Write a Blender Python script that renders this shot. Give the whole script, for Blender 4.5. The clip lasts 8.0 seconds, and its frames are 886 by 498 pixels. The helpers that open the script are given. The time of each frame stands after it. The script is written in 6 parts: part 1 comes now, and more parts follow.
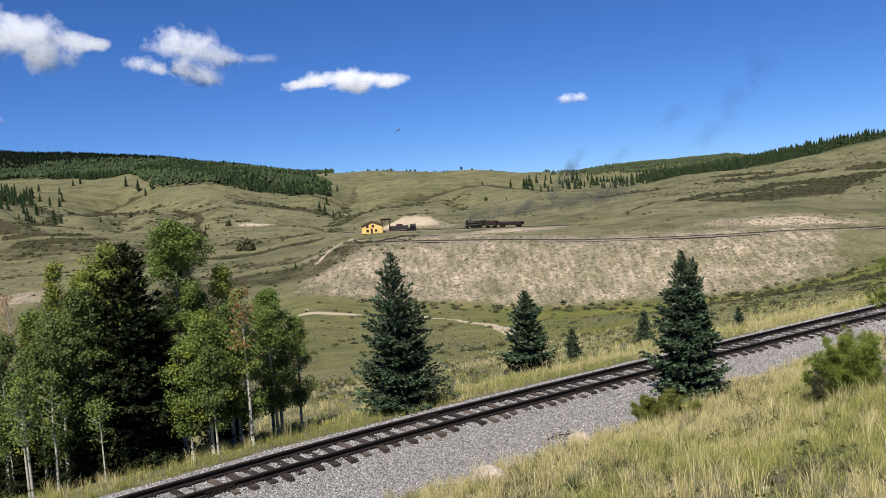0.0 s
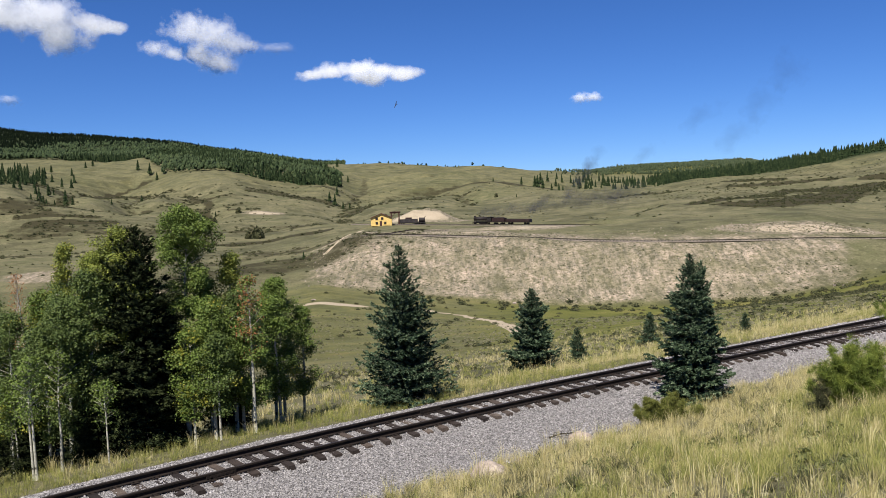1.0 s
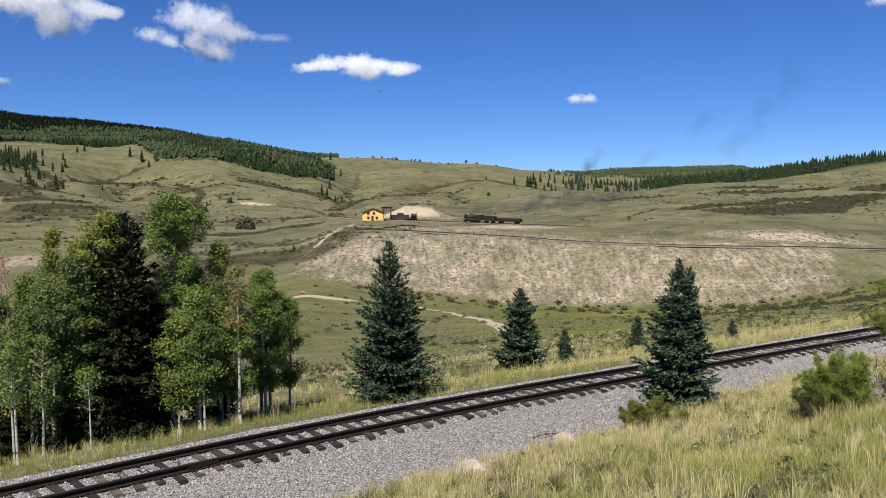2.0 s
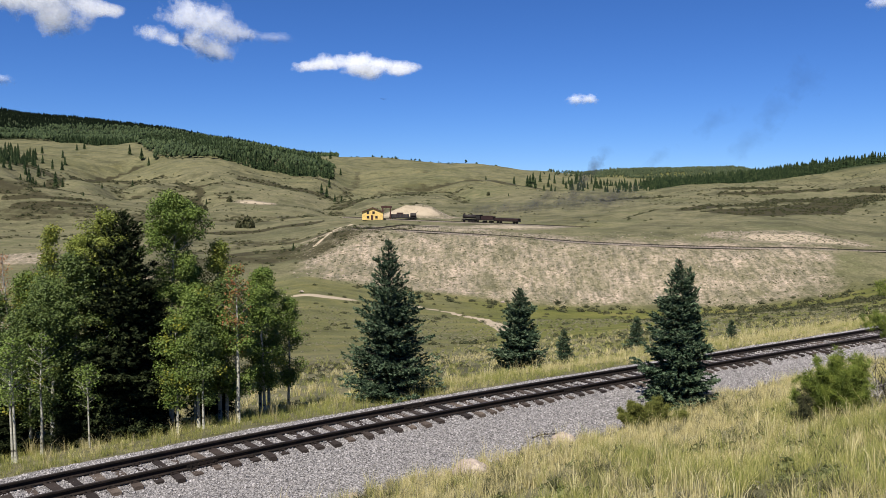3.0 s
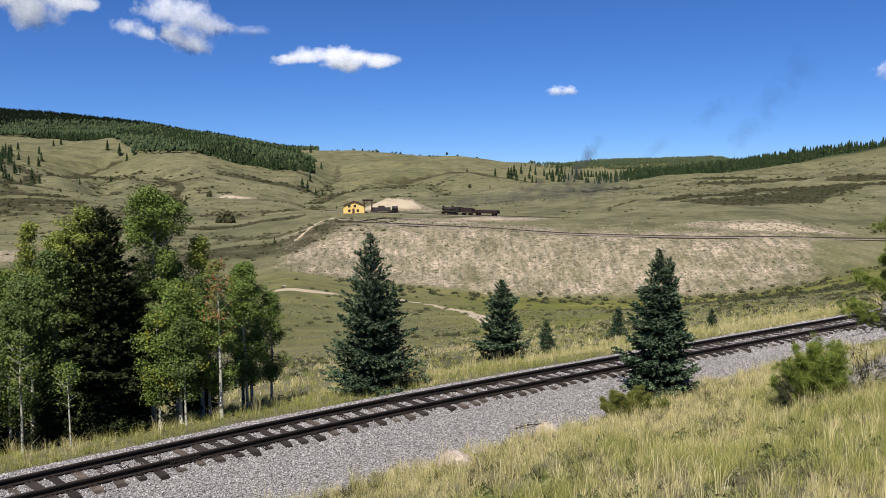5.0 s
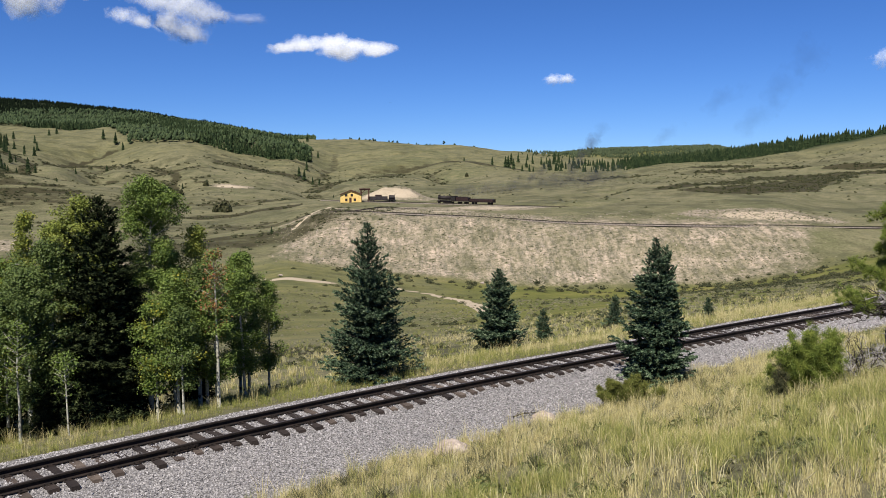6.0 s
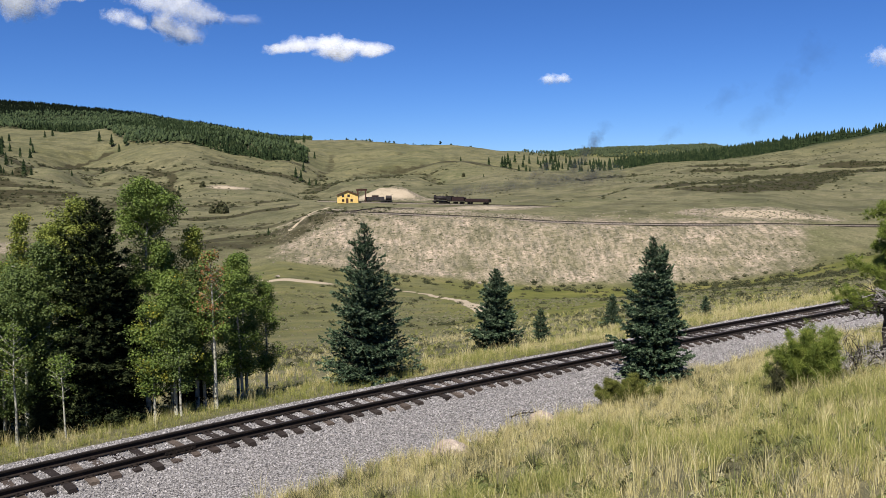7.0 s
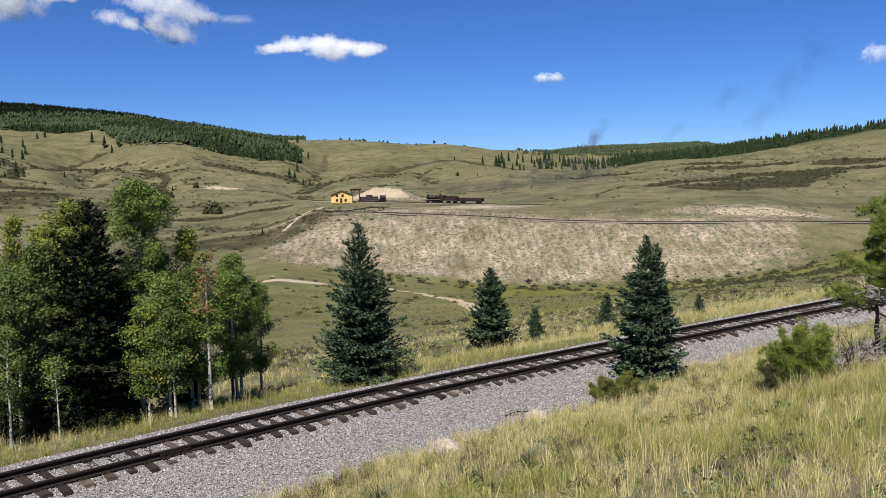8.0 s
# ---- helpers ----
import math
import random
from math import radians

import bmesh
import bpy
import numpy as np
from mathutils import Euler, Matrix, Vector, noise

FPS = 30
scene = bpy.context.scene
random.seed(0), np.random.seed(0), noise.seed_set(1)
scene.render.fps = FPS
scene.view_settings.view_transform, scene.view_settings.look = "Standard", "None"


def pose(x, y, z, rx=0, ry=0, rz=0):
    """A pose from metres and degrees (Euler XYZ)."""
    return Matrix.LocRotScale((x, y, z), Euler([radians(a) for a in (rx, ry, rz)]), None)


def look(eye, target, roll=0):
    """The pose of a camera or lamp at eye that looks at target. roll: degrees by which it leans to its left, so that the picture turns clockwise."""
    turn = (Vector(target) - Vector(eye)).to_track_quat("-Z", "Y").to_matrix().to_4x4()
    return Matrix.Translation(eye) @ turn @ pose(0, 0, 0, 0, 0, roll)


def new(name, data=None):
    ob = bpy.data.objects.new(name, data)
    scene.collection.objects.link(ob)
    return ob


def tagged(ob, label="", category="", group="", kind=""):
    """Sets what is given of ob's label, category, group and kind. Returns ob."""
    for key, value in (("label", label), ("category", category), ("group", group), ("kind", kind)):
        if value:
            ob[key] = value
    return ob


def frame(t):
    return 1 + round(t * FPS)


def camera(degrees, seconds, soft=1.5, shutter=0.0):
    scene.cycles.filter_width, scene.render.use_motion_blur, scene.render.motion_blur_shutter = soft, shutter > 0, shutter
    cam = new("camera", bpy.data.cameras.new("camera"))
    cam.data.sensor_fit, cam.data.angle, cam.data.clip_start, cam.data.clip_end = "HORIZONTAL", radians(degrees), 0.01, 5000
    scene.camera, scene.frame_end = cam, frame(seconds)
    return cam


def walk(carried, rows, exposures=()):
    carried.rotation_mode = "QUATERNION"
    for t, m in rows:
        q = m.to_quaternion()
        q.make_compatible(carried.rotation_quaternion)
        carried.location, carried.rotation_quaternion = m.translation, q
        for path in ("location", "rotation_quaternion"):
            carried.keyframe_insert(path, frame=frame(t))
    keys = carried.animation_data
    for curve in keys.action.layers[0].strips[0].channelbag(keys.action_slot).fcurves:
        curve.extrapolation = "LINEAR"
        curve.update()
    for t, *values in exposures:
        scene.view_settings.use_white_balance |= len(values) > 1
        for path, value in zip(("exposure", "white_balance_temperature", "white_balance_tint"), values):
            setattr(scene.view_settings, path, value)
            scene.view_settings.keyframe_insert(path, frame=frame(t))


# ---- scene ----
# ---------- camera: hand-held on the bank above the track, panning slightly ----------
cam = camera(57.0, 8.0, soft=0.8)
walk(cam, [(t, pose(x, y, z, 90 + p, r, yaw)) for t, x, y, z, yaw, p, r in (
    (0.0, -0.003, -0.020, 5.002, -0.434, -2.878, 4.208),
    (0.5, 0.003, -0.051, 5.010, 0.036, -3.038, 3.753),
    (1.0, -0.005, -0.055, 5.007, 0.260, -3.205, 2.161),
    (1.5, -0.002, -0.044, 5.007, -0.153, -3.379, 0.797),
    (3.0, -0.007, -0.010, 5.001, -0.305, -3.458, -0.014),
    (3.5, 0.002, 0.003, 4.996, -0.494, -3.490, 0.214),
    (4.0, 0.010, -0.002, 5.006, -1.112, -3.533, 0.445),
    (4.5, 0.005, -0.009, 5.003, -1.489, -3.466, 0.510),
    (5.0, 0.000, -0.018, 5.001, -1.608, -3.982, 0.566),
    (6.5, 0.006, -0.016, 5.003, -1.944, -4.823, 0.719),
    (7.0, 0.006, 0.000, 5.000, -2.042, -4.748, 0.907),
    (7.5, 0.012, -0.014, 5.006, -2.177, -4.708, 1.056),
    (8.0, 0.017, -0.029, 5.010, -2.465, -4.806, 1.236))])

# ---------- light: high late-summer sun, clear mountain sky ----------
SUN_AZ, SUN_EL = radians(-158), radians(54)      # azimuth from north (+y), clockwise
to_sun = Vector((math.sin(SUN_AZ) * math.cos(SUN_EL), math.cos(SUN_AZ) * math.cos(SUN_EL), math.sin(SUN_EL)))
world = bpy.data.worlds.new("sky")
world.use_nodes = True
scene.world = world
wn = world.node_tree
sky = wn.nodes.new("ShaderNodeTexSky")
sky.sky_type, sky.sun_disc, sky.sun_elevation, sky.sun_rotation = "NISHITA", False, SUN_EL, SUN_AZ
sky.altitude, sky.air_density, sky.dust_density, sky.ozone_density = 3000, 1.0, 0.0, 6.0
deep = wn.nodes.new("ShaderNodeHueSaturation")      # the thin clear air of a high pass: a deeper blue
deep.inputs["Saturation"].default_value = 1.12
wn.links.new(sky.outputs[0], deep.inputs["Color"])
tone = wn.nodes.new("ShaderNodeMix")
tone.data_type, tone.blend_type = "RGBA", "MULTIPLY"
tone.inputs["Factor"].default_value, tone.inputs[7].default_value = 1.0, (0.72, 0.87, 1.18, 1)
wn.links.new(deep.outputs[0], tone.inputs[6])
wn.links.new(tone.outputs[2], wn.nodes["Background"].inputs[0])
wn.nodes["Background"].inputs[1].default_value = 0.068
sun = new("sun", bpy.data.lights.new("sun", "SUN"))
sun.data.energy, sun.data.angle, sun.data.color = 5.5, radians(0.5), (1.0, 0.95, 0.87)
sun.matrix_world = look((0, 0, 60), Vector((0, 0, 60)) - to_sun)
scene.view_settings.exposure = 0.48

# ---------- materials ----------
def material(name, rough=0.9, metal=0.0, spec=0.3):
    m = bpy.data.materials.new(name)
    m.use_nodes = True
    b = m.node_tree.nodes["Principled BSDF"]
    b.inputs["Roughness"].default_value, b.inputs["Metallic"].default_value = rough, metal
    b.inputs["Specular IOR Level"].default_value = spec
    return m, m.node_tree, b


def noise_tex(nt, scale, detail=4.0, rough=0.55, space="Object", stretch=None):
    co = nt.nodes.new("ShaderNodeTexCoord")
    n = nt.nodes.new("ShaderNodeTexNoise")
    n.inputs["Scale"].default_value, n.inputs["Detail"].default_value, n.inputs["Roughness"].default_value = scale, detail, rough
    src = co.outputs[space]
    if stretch:
        mp = nt.nodes.new("ShaderNodeMapping")
        mp.inputs["Scale"].default_value = stretch
        nt.links.new(src, mp.inputs["Vector"])
        src = mp.outputs[0]
    nt.links.new(src, n.inputs["Vector"])
    return n.outputs["Fac"]


def ramp(nt, fac, stops):
    r = nt.nodes.new("ShaderNodeValToRGB")
    el = r.color_ramp.elements
    while len(el) < len(stops):
        el.new(0.5)
    for e, (p, c) in zip(el, stops):
        e.position = p
        e.color = (*c, 1) if len(c) == 3 else c
    nt.links.new(fac, r.inputs[0])
    return r.outputs[0]


def grey(nt, fac, lo, hi):
    return ramp(nt, fac, [(lo, (0, 0, 0)), (hi, (1, 1, 1))])


def mix(nt, fac, a, b, mode="MIX"):
    n = nt.nodes.new("ShaderNodeMix")
    n.data_type, n.blend_type = "RGBA", mode
    for sock, v in ((n.inputs["Factor"], fac), (n.inputs[6], a), (n.inputs[7], b)):
        if isinstance(v, (int, float)):
            sock.default_value = v
        elif isinstance(v, tuple):
            sock.default_value = (*v, 1)
        else:
            nt.links.new(v, sock)
    return n.outputs[2]


def calc(nt, op, a, b):
    n = nt.nodes.new("ShaderNodeMath")
    n.operation = op
    for sock, v in zip(n.inputs, (a, b)):
        if isinstance(v, (int, float)):
            sock.default_value = v
        else:
            nt.links.new(v, sock)
    return n.outputs[0]


def bump(nt, b, height, strength=0.5, dist=0.02):
    n = nt.nodes.new("ShaderNodeBump")
    n.inputs["Strength"].default_value, n.inputs["Distance"].default_value = strength, dist
    nt.links.new(height, n.inputs["Height"])
    nt.links.new(n.outputs[0], b.inputs["Normal"])


def island(nt):
    return nt.nodes.new("ShaderNodeNewGeometry").outputs["Random Per Island"]


def object_random(nt):
    return nt.nodes.new("ShaderNodeObjectInfo").outputs["Random"]


def varied(name, stops, rough=0.9, metal=0.0, scale=3.0, by="noise", grain=None, spec=0.3, trans=0.0, bump_by=0.0, each=0.7):
    """A surface whose colour runs through the stops by noise, by island or by object, with a finer grain over it."""
    m, nt, b = material(name, rough, metal, spec)
    if by == "island":
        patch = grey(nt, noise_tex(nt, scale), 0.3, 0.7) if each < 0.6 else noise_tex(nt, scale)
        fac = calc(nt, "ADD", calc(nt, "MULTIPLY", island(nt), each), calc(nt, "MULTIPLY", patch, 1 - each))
    elif by == "object":
        fac = calc(nt, "ADD", calc(nt, "MULTIPLY", object_random(nt), 0.6), calc(nt, "MULTIPLY", noise_tex(nt, scale), 0.4))
    else:
        fac = noise_tex(nt, scale, 5)
    col = ramp(nt, fac, stops)
    if grain:
        g = noise_tex(nt, grain, 3)
        col = mix(nt, 0.6, col, ramp(nt, g, [(0.3, (0.45, 0.45, 0.45)), (0.7, (1.25, 1.25, 1.25))]), "MULTIPLY")
        if bump_by:
            bump(nt, b, g, 0.6, bump_by)
    nt.links.new(col, b.inputs["Base Color"])
    if trans:
        t = nt.nodes.new("ShaderNodeBsdfTranslucent")
        nt.links.new(col, t.inputs[0])
        mx = nt.nodes.new("ShaderNodeMixShader")
        mx.inputs[0].default_value = trans
        nt.links.new(b.outputs[0], mx.inputs[1])
        nt.links.new(t.outputs[0], mx.inputs[2])
        nt.links.new(mx.outputs[0], nt.nodes["Material Output"].inputs[0])
    return m


def ground_material():
    """Dry mountain grassland; the painted zones tell where bare rock, lush meadow, brush, gravel, dirt road and wood floor lie."""
    m, nt, b = material("mountain_ground", 0.95, 0, 0.15)
    def zone(name):
        a = nt.nodes.new("ShaderNodeAttribute")
        a.attribute_name = name
        s = nt.nodes.new("ShaderNodeSeparateColor")
        nt.links.new(a.outputs["Color"], s.inputs[0])
        return s.outputs
    bare, lush, brush = zone("zone_a")[:3]
    gravel, dirt, wood = zone("zone_b")[:3]
    big, mid, small = noise_tex(nt, 0.012, 5), noise_tex(nt, 0.12, 6, 0.65), noise_tex(nt, 1.6, 6, 0.7)
    tiny = noise_tex(nt, 30, 3, 0.7)
    grass = ramp(nt, big, [(0.3, (0.100, 0.104, 0.050)), (0.5, (0.146, 0.137, 0.074)), (0.7, (0.094, 0.102, 0.046))])
    grass = mix(nt, grey(nt, mid, 0.40, 0.72), grass, (0.205, 0.182, 0.108))
    grass = mix(nt, 0.8, grass, ramp(nt, small, [(0.30, (0.55, 0.56, 0.5)), (0.65, (1.2, 1.18, 1.12))]), "MULTIPLY")
    sage = grey(nt, noise_tex(nt, 0.045, 9, 0.72), 0.49, 0.60)
    grass = mix(nt, calc(nt, "MULTIPLY", sage, 0.72), grass, (0.055, 0.054, 0.027))
    thin = grey(nt, noise_tex(nt, 0.35, 7, 0.75), 0.51, 0.64)
    grass = mix(nt, calc(nt, "MULTIPLY", thin, 0.62), grass, (0.065, 0.064, 0.031))
    broad = grey(nt, noise_tex(nt, 0.016, 7, 0.66), 0.50, 0.60)
    grass = mix(nt, calc(nt, "MULTIPLY", broad, 0.42), grass, (0.062, 0.064, 0.030))
    green = ramp(nt, mid, [(0.3, (0.070, 0.080, 0.018)), (0.55, (0.134, 0.134, 0.034)), (0.75, (0.205, 0.170, 0.064))])
    def edge(mask, amount=0.55, lo=0.38, hi=0.62):
        n = calc(nt, "ADD", mask, calc(nt, "MULTIPLY", calc(nt, "SUBTRACT", calc(nt, "ADD", calc(nt, "MULTIPLY", mid, 0.6), calc(nt, "MULTIPLY", small, 0.4)), 0.5), amount * 2))
        return grey(nt, n, lo, hi)
    col = mix(nt, edge(lush, 0.6, 0.25, 0.8), grass, green)
    # bare slope: pale pinkish gravelly earth with tufts
    rock = ramp(nt, mid, [(0.32, (0.165, 0.150, 0.095)), (0.50, (0.265, 0.226, 0.165)), (0.68, (0.40, 0.325, 0.255))])
    streak = noise_tex(nt, 0.5, 5, 0.65, stretch=(1.6, 0.35, 0.35))
    tufts = grey(nt, noise_tex(nt, 0.9, 5, 0.7), 0.47, 0.60)
    rock = mix(nt, calc(nt, "MULTIPLY", tufts, 0.82), rock, (0.105, 0.100, 0.054))
    dots = grey(nt, noise_tex(nt, 2.6, 4, 0.7), 0.53, 0.62)
    rock = mix(nt, calc(nt, "MULTIPLY", dots, 0.7), rock, (0.085, 0.078, 0.044))
    rock = mix(nt, 0.8, rock, ramp(nt, streak, [(0.36, (0.5, 0.53, 0.5)), (0.62, (1.28, 1.22, 1.18))]), "MULTIPLY")
    col = mix(nt, edge(bare, 0.75, 0.3, 0.7), col, rock)
    scrub = ramp(nt, small, [(0.35, (0.026, 0.024, 0.011)), (0.7, (0.066, 0.057, 0.026))])
    col = mix(nt, edge(brush, 0.8, 0.45, 0.62), col, scrub)
    floor = ramp(nt, small, [(0.3, (0.018, 0.026, 0.010)), (0.7, (0.045, 0.055, 0.02))])
    col = mix(nt, edge(wood, 0.3, 0.35, 0.65), col, floor)
    # gravel; the ramp's near-black end paints the shade in gaps between stones
    stone = ramp(nt, noise_tex(nt, 24, 4, 0.75), [(0.36, (0.035, 0.032, 0.031)), (0.5, (0.20, 0.188, 0.18)), (0.64, (0.42, 0.395, 0.38))])
    col = mix(nt, edge(gravel, 0.25, 0.35, 0.6), col, stone)
    col = mix(nt, edge(dirt, 0.42, 0.36, 0.62), col, mix(nt, mid, (0.36, 0.29, 0.195), (0.43, 0.355, 0.26)))
    col = mix(nt, 0.5, col, ramp(nt, tiny, [(0.3, (0.6, 0.6, 0.6)), (0.7, (1.25, 1.25, 1.25))]), "MULTIPLY")
    nt.links.new(col, b.inputs["Base Color"])
    bump(nt, b, calc(nt, "ADD", small, calc(nt, "MULTIPLY", tiny, 0.15)), 0.7, 0.35)
    return m


M_GROUND = ground_material()
M_RAIL = varied("rusty_rail_steel", [(0.3, (0.010, 0.008, 0.007)), (0.7, (0.028, 0.019, 0.015))], 0.75, 0.2, 6, grain=60)
M_RAILTOP = varied("worn_rail_head", [(0.3, (0.05, 0.04, 0.035)), (0.7, (0.12, 0.10, 0.09))], 0.5, 0.5, 4, grain=40)
M_TIE = varied("weathered_tie_wood", [(0.15, (0.014, 0.010, 0.009)), (0.5, (0.036, 0.026, 0.021)), (0.78, (0.085, 0.064, 0.050)), (0.95, (0.17, 0.135, 0.105))], 0.9, 0, 5, "object", 26, bump_by=0.01)
M_STONE = varied("ballast_stone", [(0.05, (0.09, 0.083, 0.082)), (0.32, (0.23, 0.214, 0.212)), (0.65, (0.36, 0.336, 0.33)), (0.95, (0.46, 0.43, 0.42))], 0.85, 0, 8, "island", 50)
M_ROCK = varied("pale_pink_rock", [(0.3, (0.26, 0.205, 0.165)), (0.7, (0.46, 0.385, 0.32))], 0.9, 0, 3, grain=25, bump_by=0.02)
M_DRY = varied("dry_grass", [(0.05, (0.20, 0.18, 0.066)), (0.33, (0.45, 0.385, 0.160)), (0.6, (0.66, 0.565, 0.275)), (0.92, (0.82, 0.74, 0.45))], 0.8, 0, 0.35, "island", trans=0.3)
M_GREENGRASS = varied("green_grass", [(0.05, (0.095, 0.14, 0.03)), (0.45, (0.265, 0.275, 0.068)), (0.85, (0.49, 0.45, 0.165))], 0.75, 0, 0.35, "island", trans=0.3)
M_SAGE = varied("grey_sage", [(0.1, (0.10, 0.10, 0.055)), (0.5, (0.19, 0.18, 0.105)), (0.9, (0.32, 0.29, 0.19))], 0.9, 0, 1.0, "island", trans=0.15)
M_HERB = varied("olive_herb_leaves", [(0.1, (0.055, 0.070, 0.022)), (0.5, (0.120, 0.135, 0.045)), (0.9, (0.22, 0.22, 0.095))], 0.8, 0, 1.0, "island", trans=0.2)
M_BRUSH = varied("dark_brush", [(0.1, (0.025, 0.030, 0.012)), (0.5, (0.055, 0.060, 0.024)), (0.9, (0.10, 0.09, 0.04))], 0.9, 0, 0.2, "island", trans=0.1)
# near-black to pale noise patches paint the boughs' dark gaps and highlights
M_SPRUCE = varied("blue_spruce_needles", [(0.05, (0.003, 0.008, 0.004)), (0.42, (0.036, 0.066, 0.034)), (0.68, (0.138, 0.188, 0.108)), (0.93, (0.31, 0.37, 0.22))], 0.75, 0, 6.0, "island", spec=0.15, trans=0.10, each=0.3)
# near-black stops hold the grove's shade, the olive end the lit bough edges
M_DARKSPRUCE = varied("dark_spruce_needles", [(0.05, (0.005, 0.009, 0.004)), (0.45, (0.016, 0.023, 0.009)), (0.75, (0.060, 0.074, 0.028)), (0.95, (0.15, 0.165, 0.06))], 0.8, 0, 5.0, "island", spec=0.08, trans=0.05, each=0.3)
M_PINE = varied("pine_needles", [(0.05, (0.06, 0.09, 0.016)), (0.5, (0.155, 0.20, 0.034)), (0.95, (0.30, 0.335, 0.07))], 0.7, 0, 5.0, "island", trans=0.25, each=0.42)
M_LEAF = varied("aspen_leaves", [(0.04, (0.056, 0.092, 0.018)), (0.4, (0.108, 0.160, 0.028)), (0.75, (0.162, 0.215, 0.042)), (0.98, (0.24, 0.28, 0.07))], 0.6, 0, 4.0, "island", trans=0.22, each=0.42)
M_LEAFTOP = varied("yellow_green_aspen_leaves", [(0.04, (0.10, 0.125, 0.02)), (0.45, (0.165, 0.198, 0.034)), (0.8, (0.24, 0.262, 0.046)), (0.98, (0.33, 0.335, 0.075))], 0.6, 0, 4.0, "island", trans=0.22, each=0.42)
# darker copy of the aspen leaves; the left grove's shade is in its colour
M_LEAFSHADE = varied("deep_green_aspen_leaves", [(0.04, (0.040, 0.064, 0.016)), (0.45, (0.076, 0.112, 0.026)), (0.8, (0.125, 0.162, 0.038)), (0.98, (0.20, 0.23, 0.06))], 0.6, 0, 4.0, "island", trans=0.2, each=0.42)
M_LEAFGOLD = varied("turning_aspen_leaves", [(0.05, (0.15, 0.18, 0.025)), (0.5, (0.26, 0.27, 0.035)), (0.95, (0.40, 0.34, 0.045))], 0.6, 0, 0.7, "island", trans=0.35)
M_LEAFRUST = varied("rust_leaves", [(0.05, (0.20, 0.08, 0.03)), (0.95, (0.42, 0.20, 0.08))], 0.7, 0, 0.7, "island", trans=0.3)
M_BARK = varied("aspen_bark", [(0.36, (0.05, 0.045, 0.035)), (0.44, (0.34, 0.33, 0.26)), (0.7, (0.52, 0.50, 0.42))], 0.85, 0, 5.0, grain=20)
M_DARKBARK = varied("conifer_bark", [(0.3, (0.016, 0.013, 0.011)), (0.7, (0.055, 0.044, 0.037))], 0.95, 0, 9.0, grain=40, bump_by=0.01)
M_DEADWOOD = varied("bleached_dead_wood", [(0.3, (0.20, 0.18, 0.16)), (0.7, (0.42, 0.39, 0.35))], 0.9, 0, 9.0, grain=40)
M_FARCONIFER = varied("far_conifer", [(0.05, (0.012, 0.022, 0.010)), (0.5, (0.024, 0.038, 0.016)), (0.95, (0.045, 0.060, 0.024))], 0.95, 0, 0.05, "island", spec=0.05)
# copy of the far conifer with the mountain's cloud shadow put in its colour
M_SHADEFIR = varied("dense_far_fir", [(0.05, (0.004, 0.007, 0.004)), (0.5, (0.008, 0.013, 0.007)), (0.95, (0.016, 0.022, 0.010))], 0.95, 0, 0.05, "island", spec=0.03)
M_FARASPEN = varied("far_aspen", [(0.05, (0.020, 0.034, 0.012)), (0.5, (0.034, 0.053, 0.018)), (0.95, (0.058, 0.078, 0.027))], 0.9, 0, 0.05, "island")
# paler, bluer greens carry the haze over the distant ridge in their colour
M_HAZEWOOD = varied("distant_mixed_wood", [(0.05, (0.034, 0.048, 0.026)), (0.5, (0.054, 0.070, 0.036)), (0.95, (0.080, 0.094, 0.046))], 0.95, 0, 0.012, "island", spec=0.05)
M_YELLOW = varied("yellow_clapboard_paint", [(0.3, (0.74, 0.50, 0.15)), (0.7, (0.84, 0.60, 0.22))], 0.7, 0, 2.0, grain=9)
M_ROOF = varied("brown_roof_shingle", [(0.3, (0.055, 0.025, 0.018)), (0.7, (0.12, 0.055, 0.035))], 0.9, 0, 2.0, grain=12)
M_TRIM = varied("dark_brown_trim", [(0.3, (0.05, 0.022, 0.015)), (0.7, (0.08, 0.035, 0.025))], 0.7, 0, 2.0)
M_PANE = varied("dark_window_pane", [(0.3, (0.012, 0.013, 0.015)), (0.7, (0.03, 0.032, 0.035))], 0.12, 0, 1.0, spec=0.5)
M_BLACK = varied("sooty_black_iron", [(0.3, (0.014, 0.011, 0.010)), (0.7, (0.032, 0.024, 0.022))], 0.65, 0.1, 3.0, grain=15)
M_REDCAR = varied("dark_red_car_paint", [(0.3, (0.018, 0.009, 0.008)), (0.7, (0.034, 0.015, 0.013))], 0.6, 0, 1.5, grain=10)
M_CARROOF = varied("sooty_car_roof", [(0.3, (0.018, 0.016, 0.017)), (0.7, (0.05, 0.045, 0.045))], 0.8, 0, 1.5, grain=10)
M_BIRD = varied("dark_feathers", [(0.3, (0.012, 0.011, 0.011)), (0.7, (0.03, 0.027, 0.025))], 0.8, 0, 9.0)

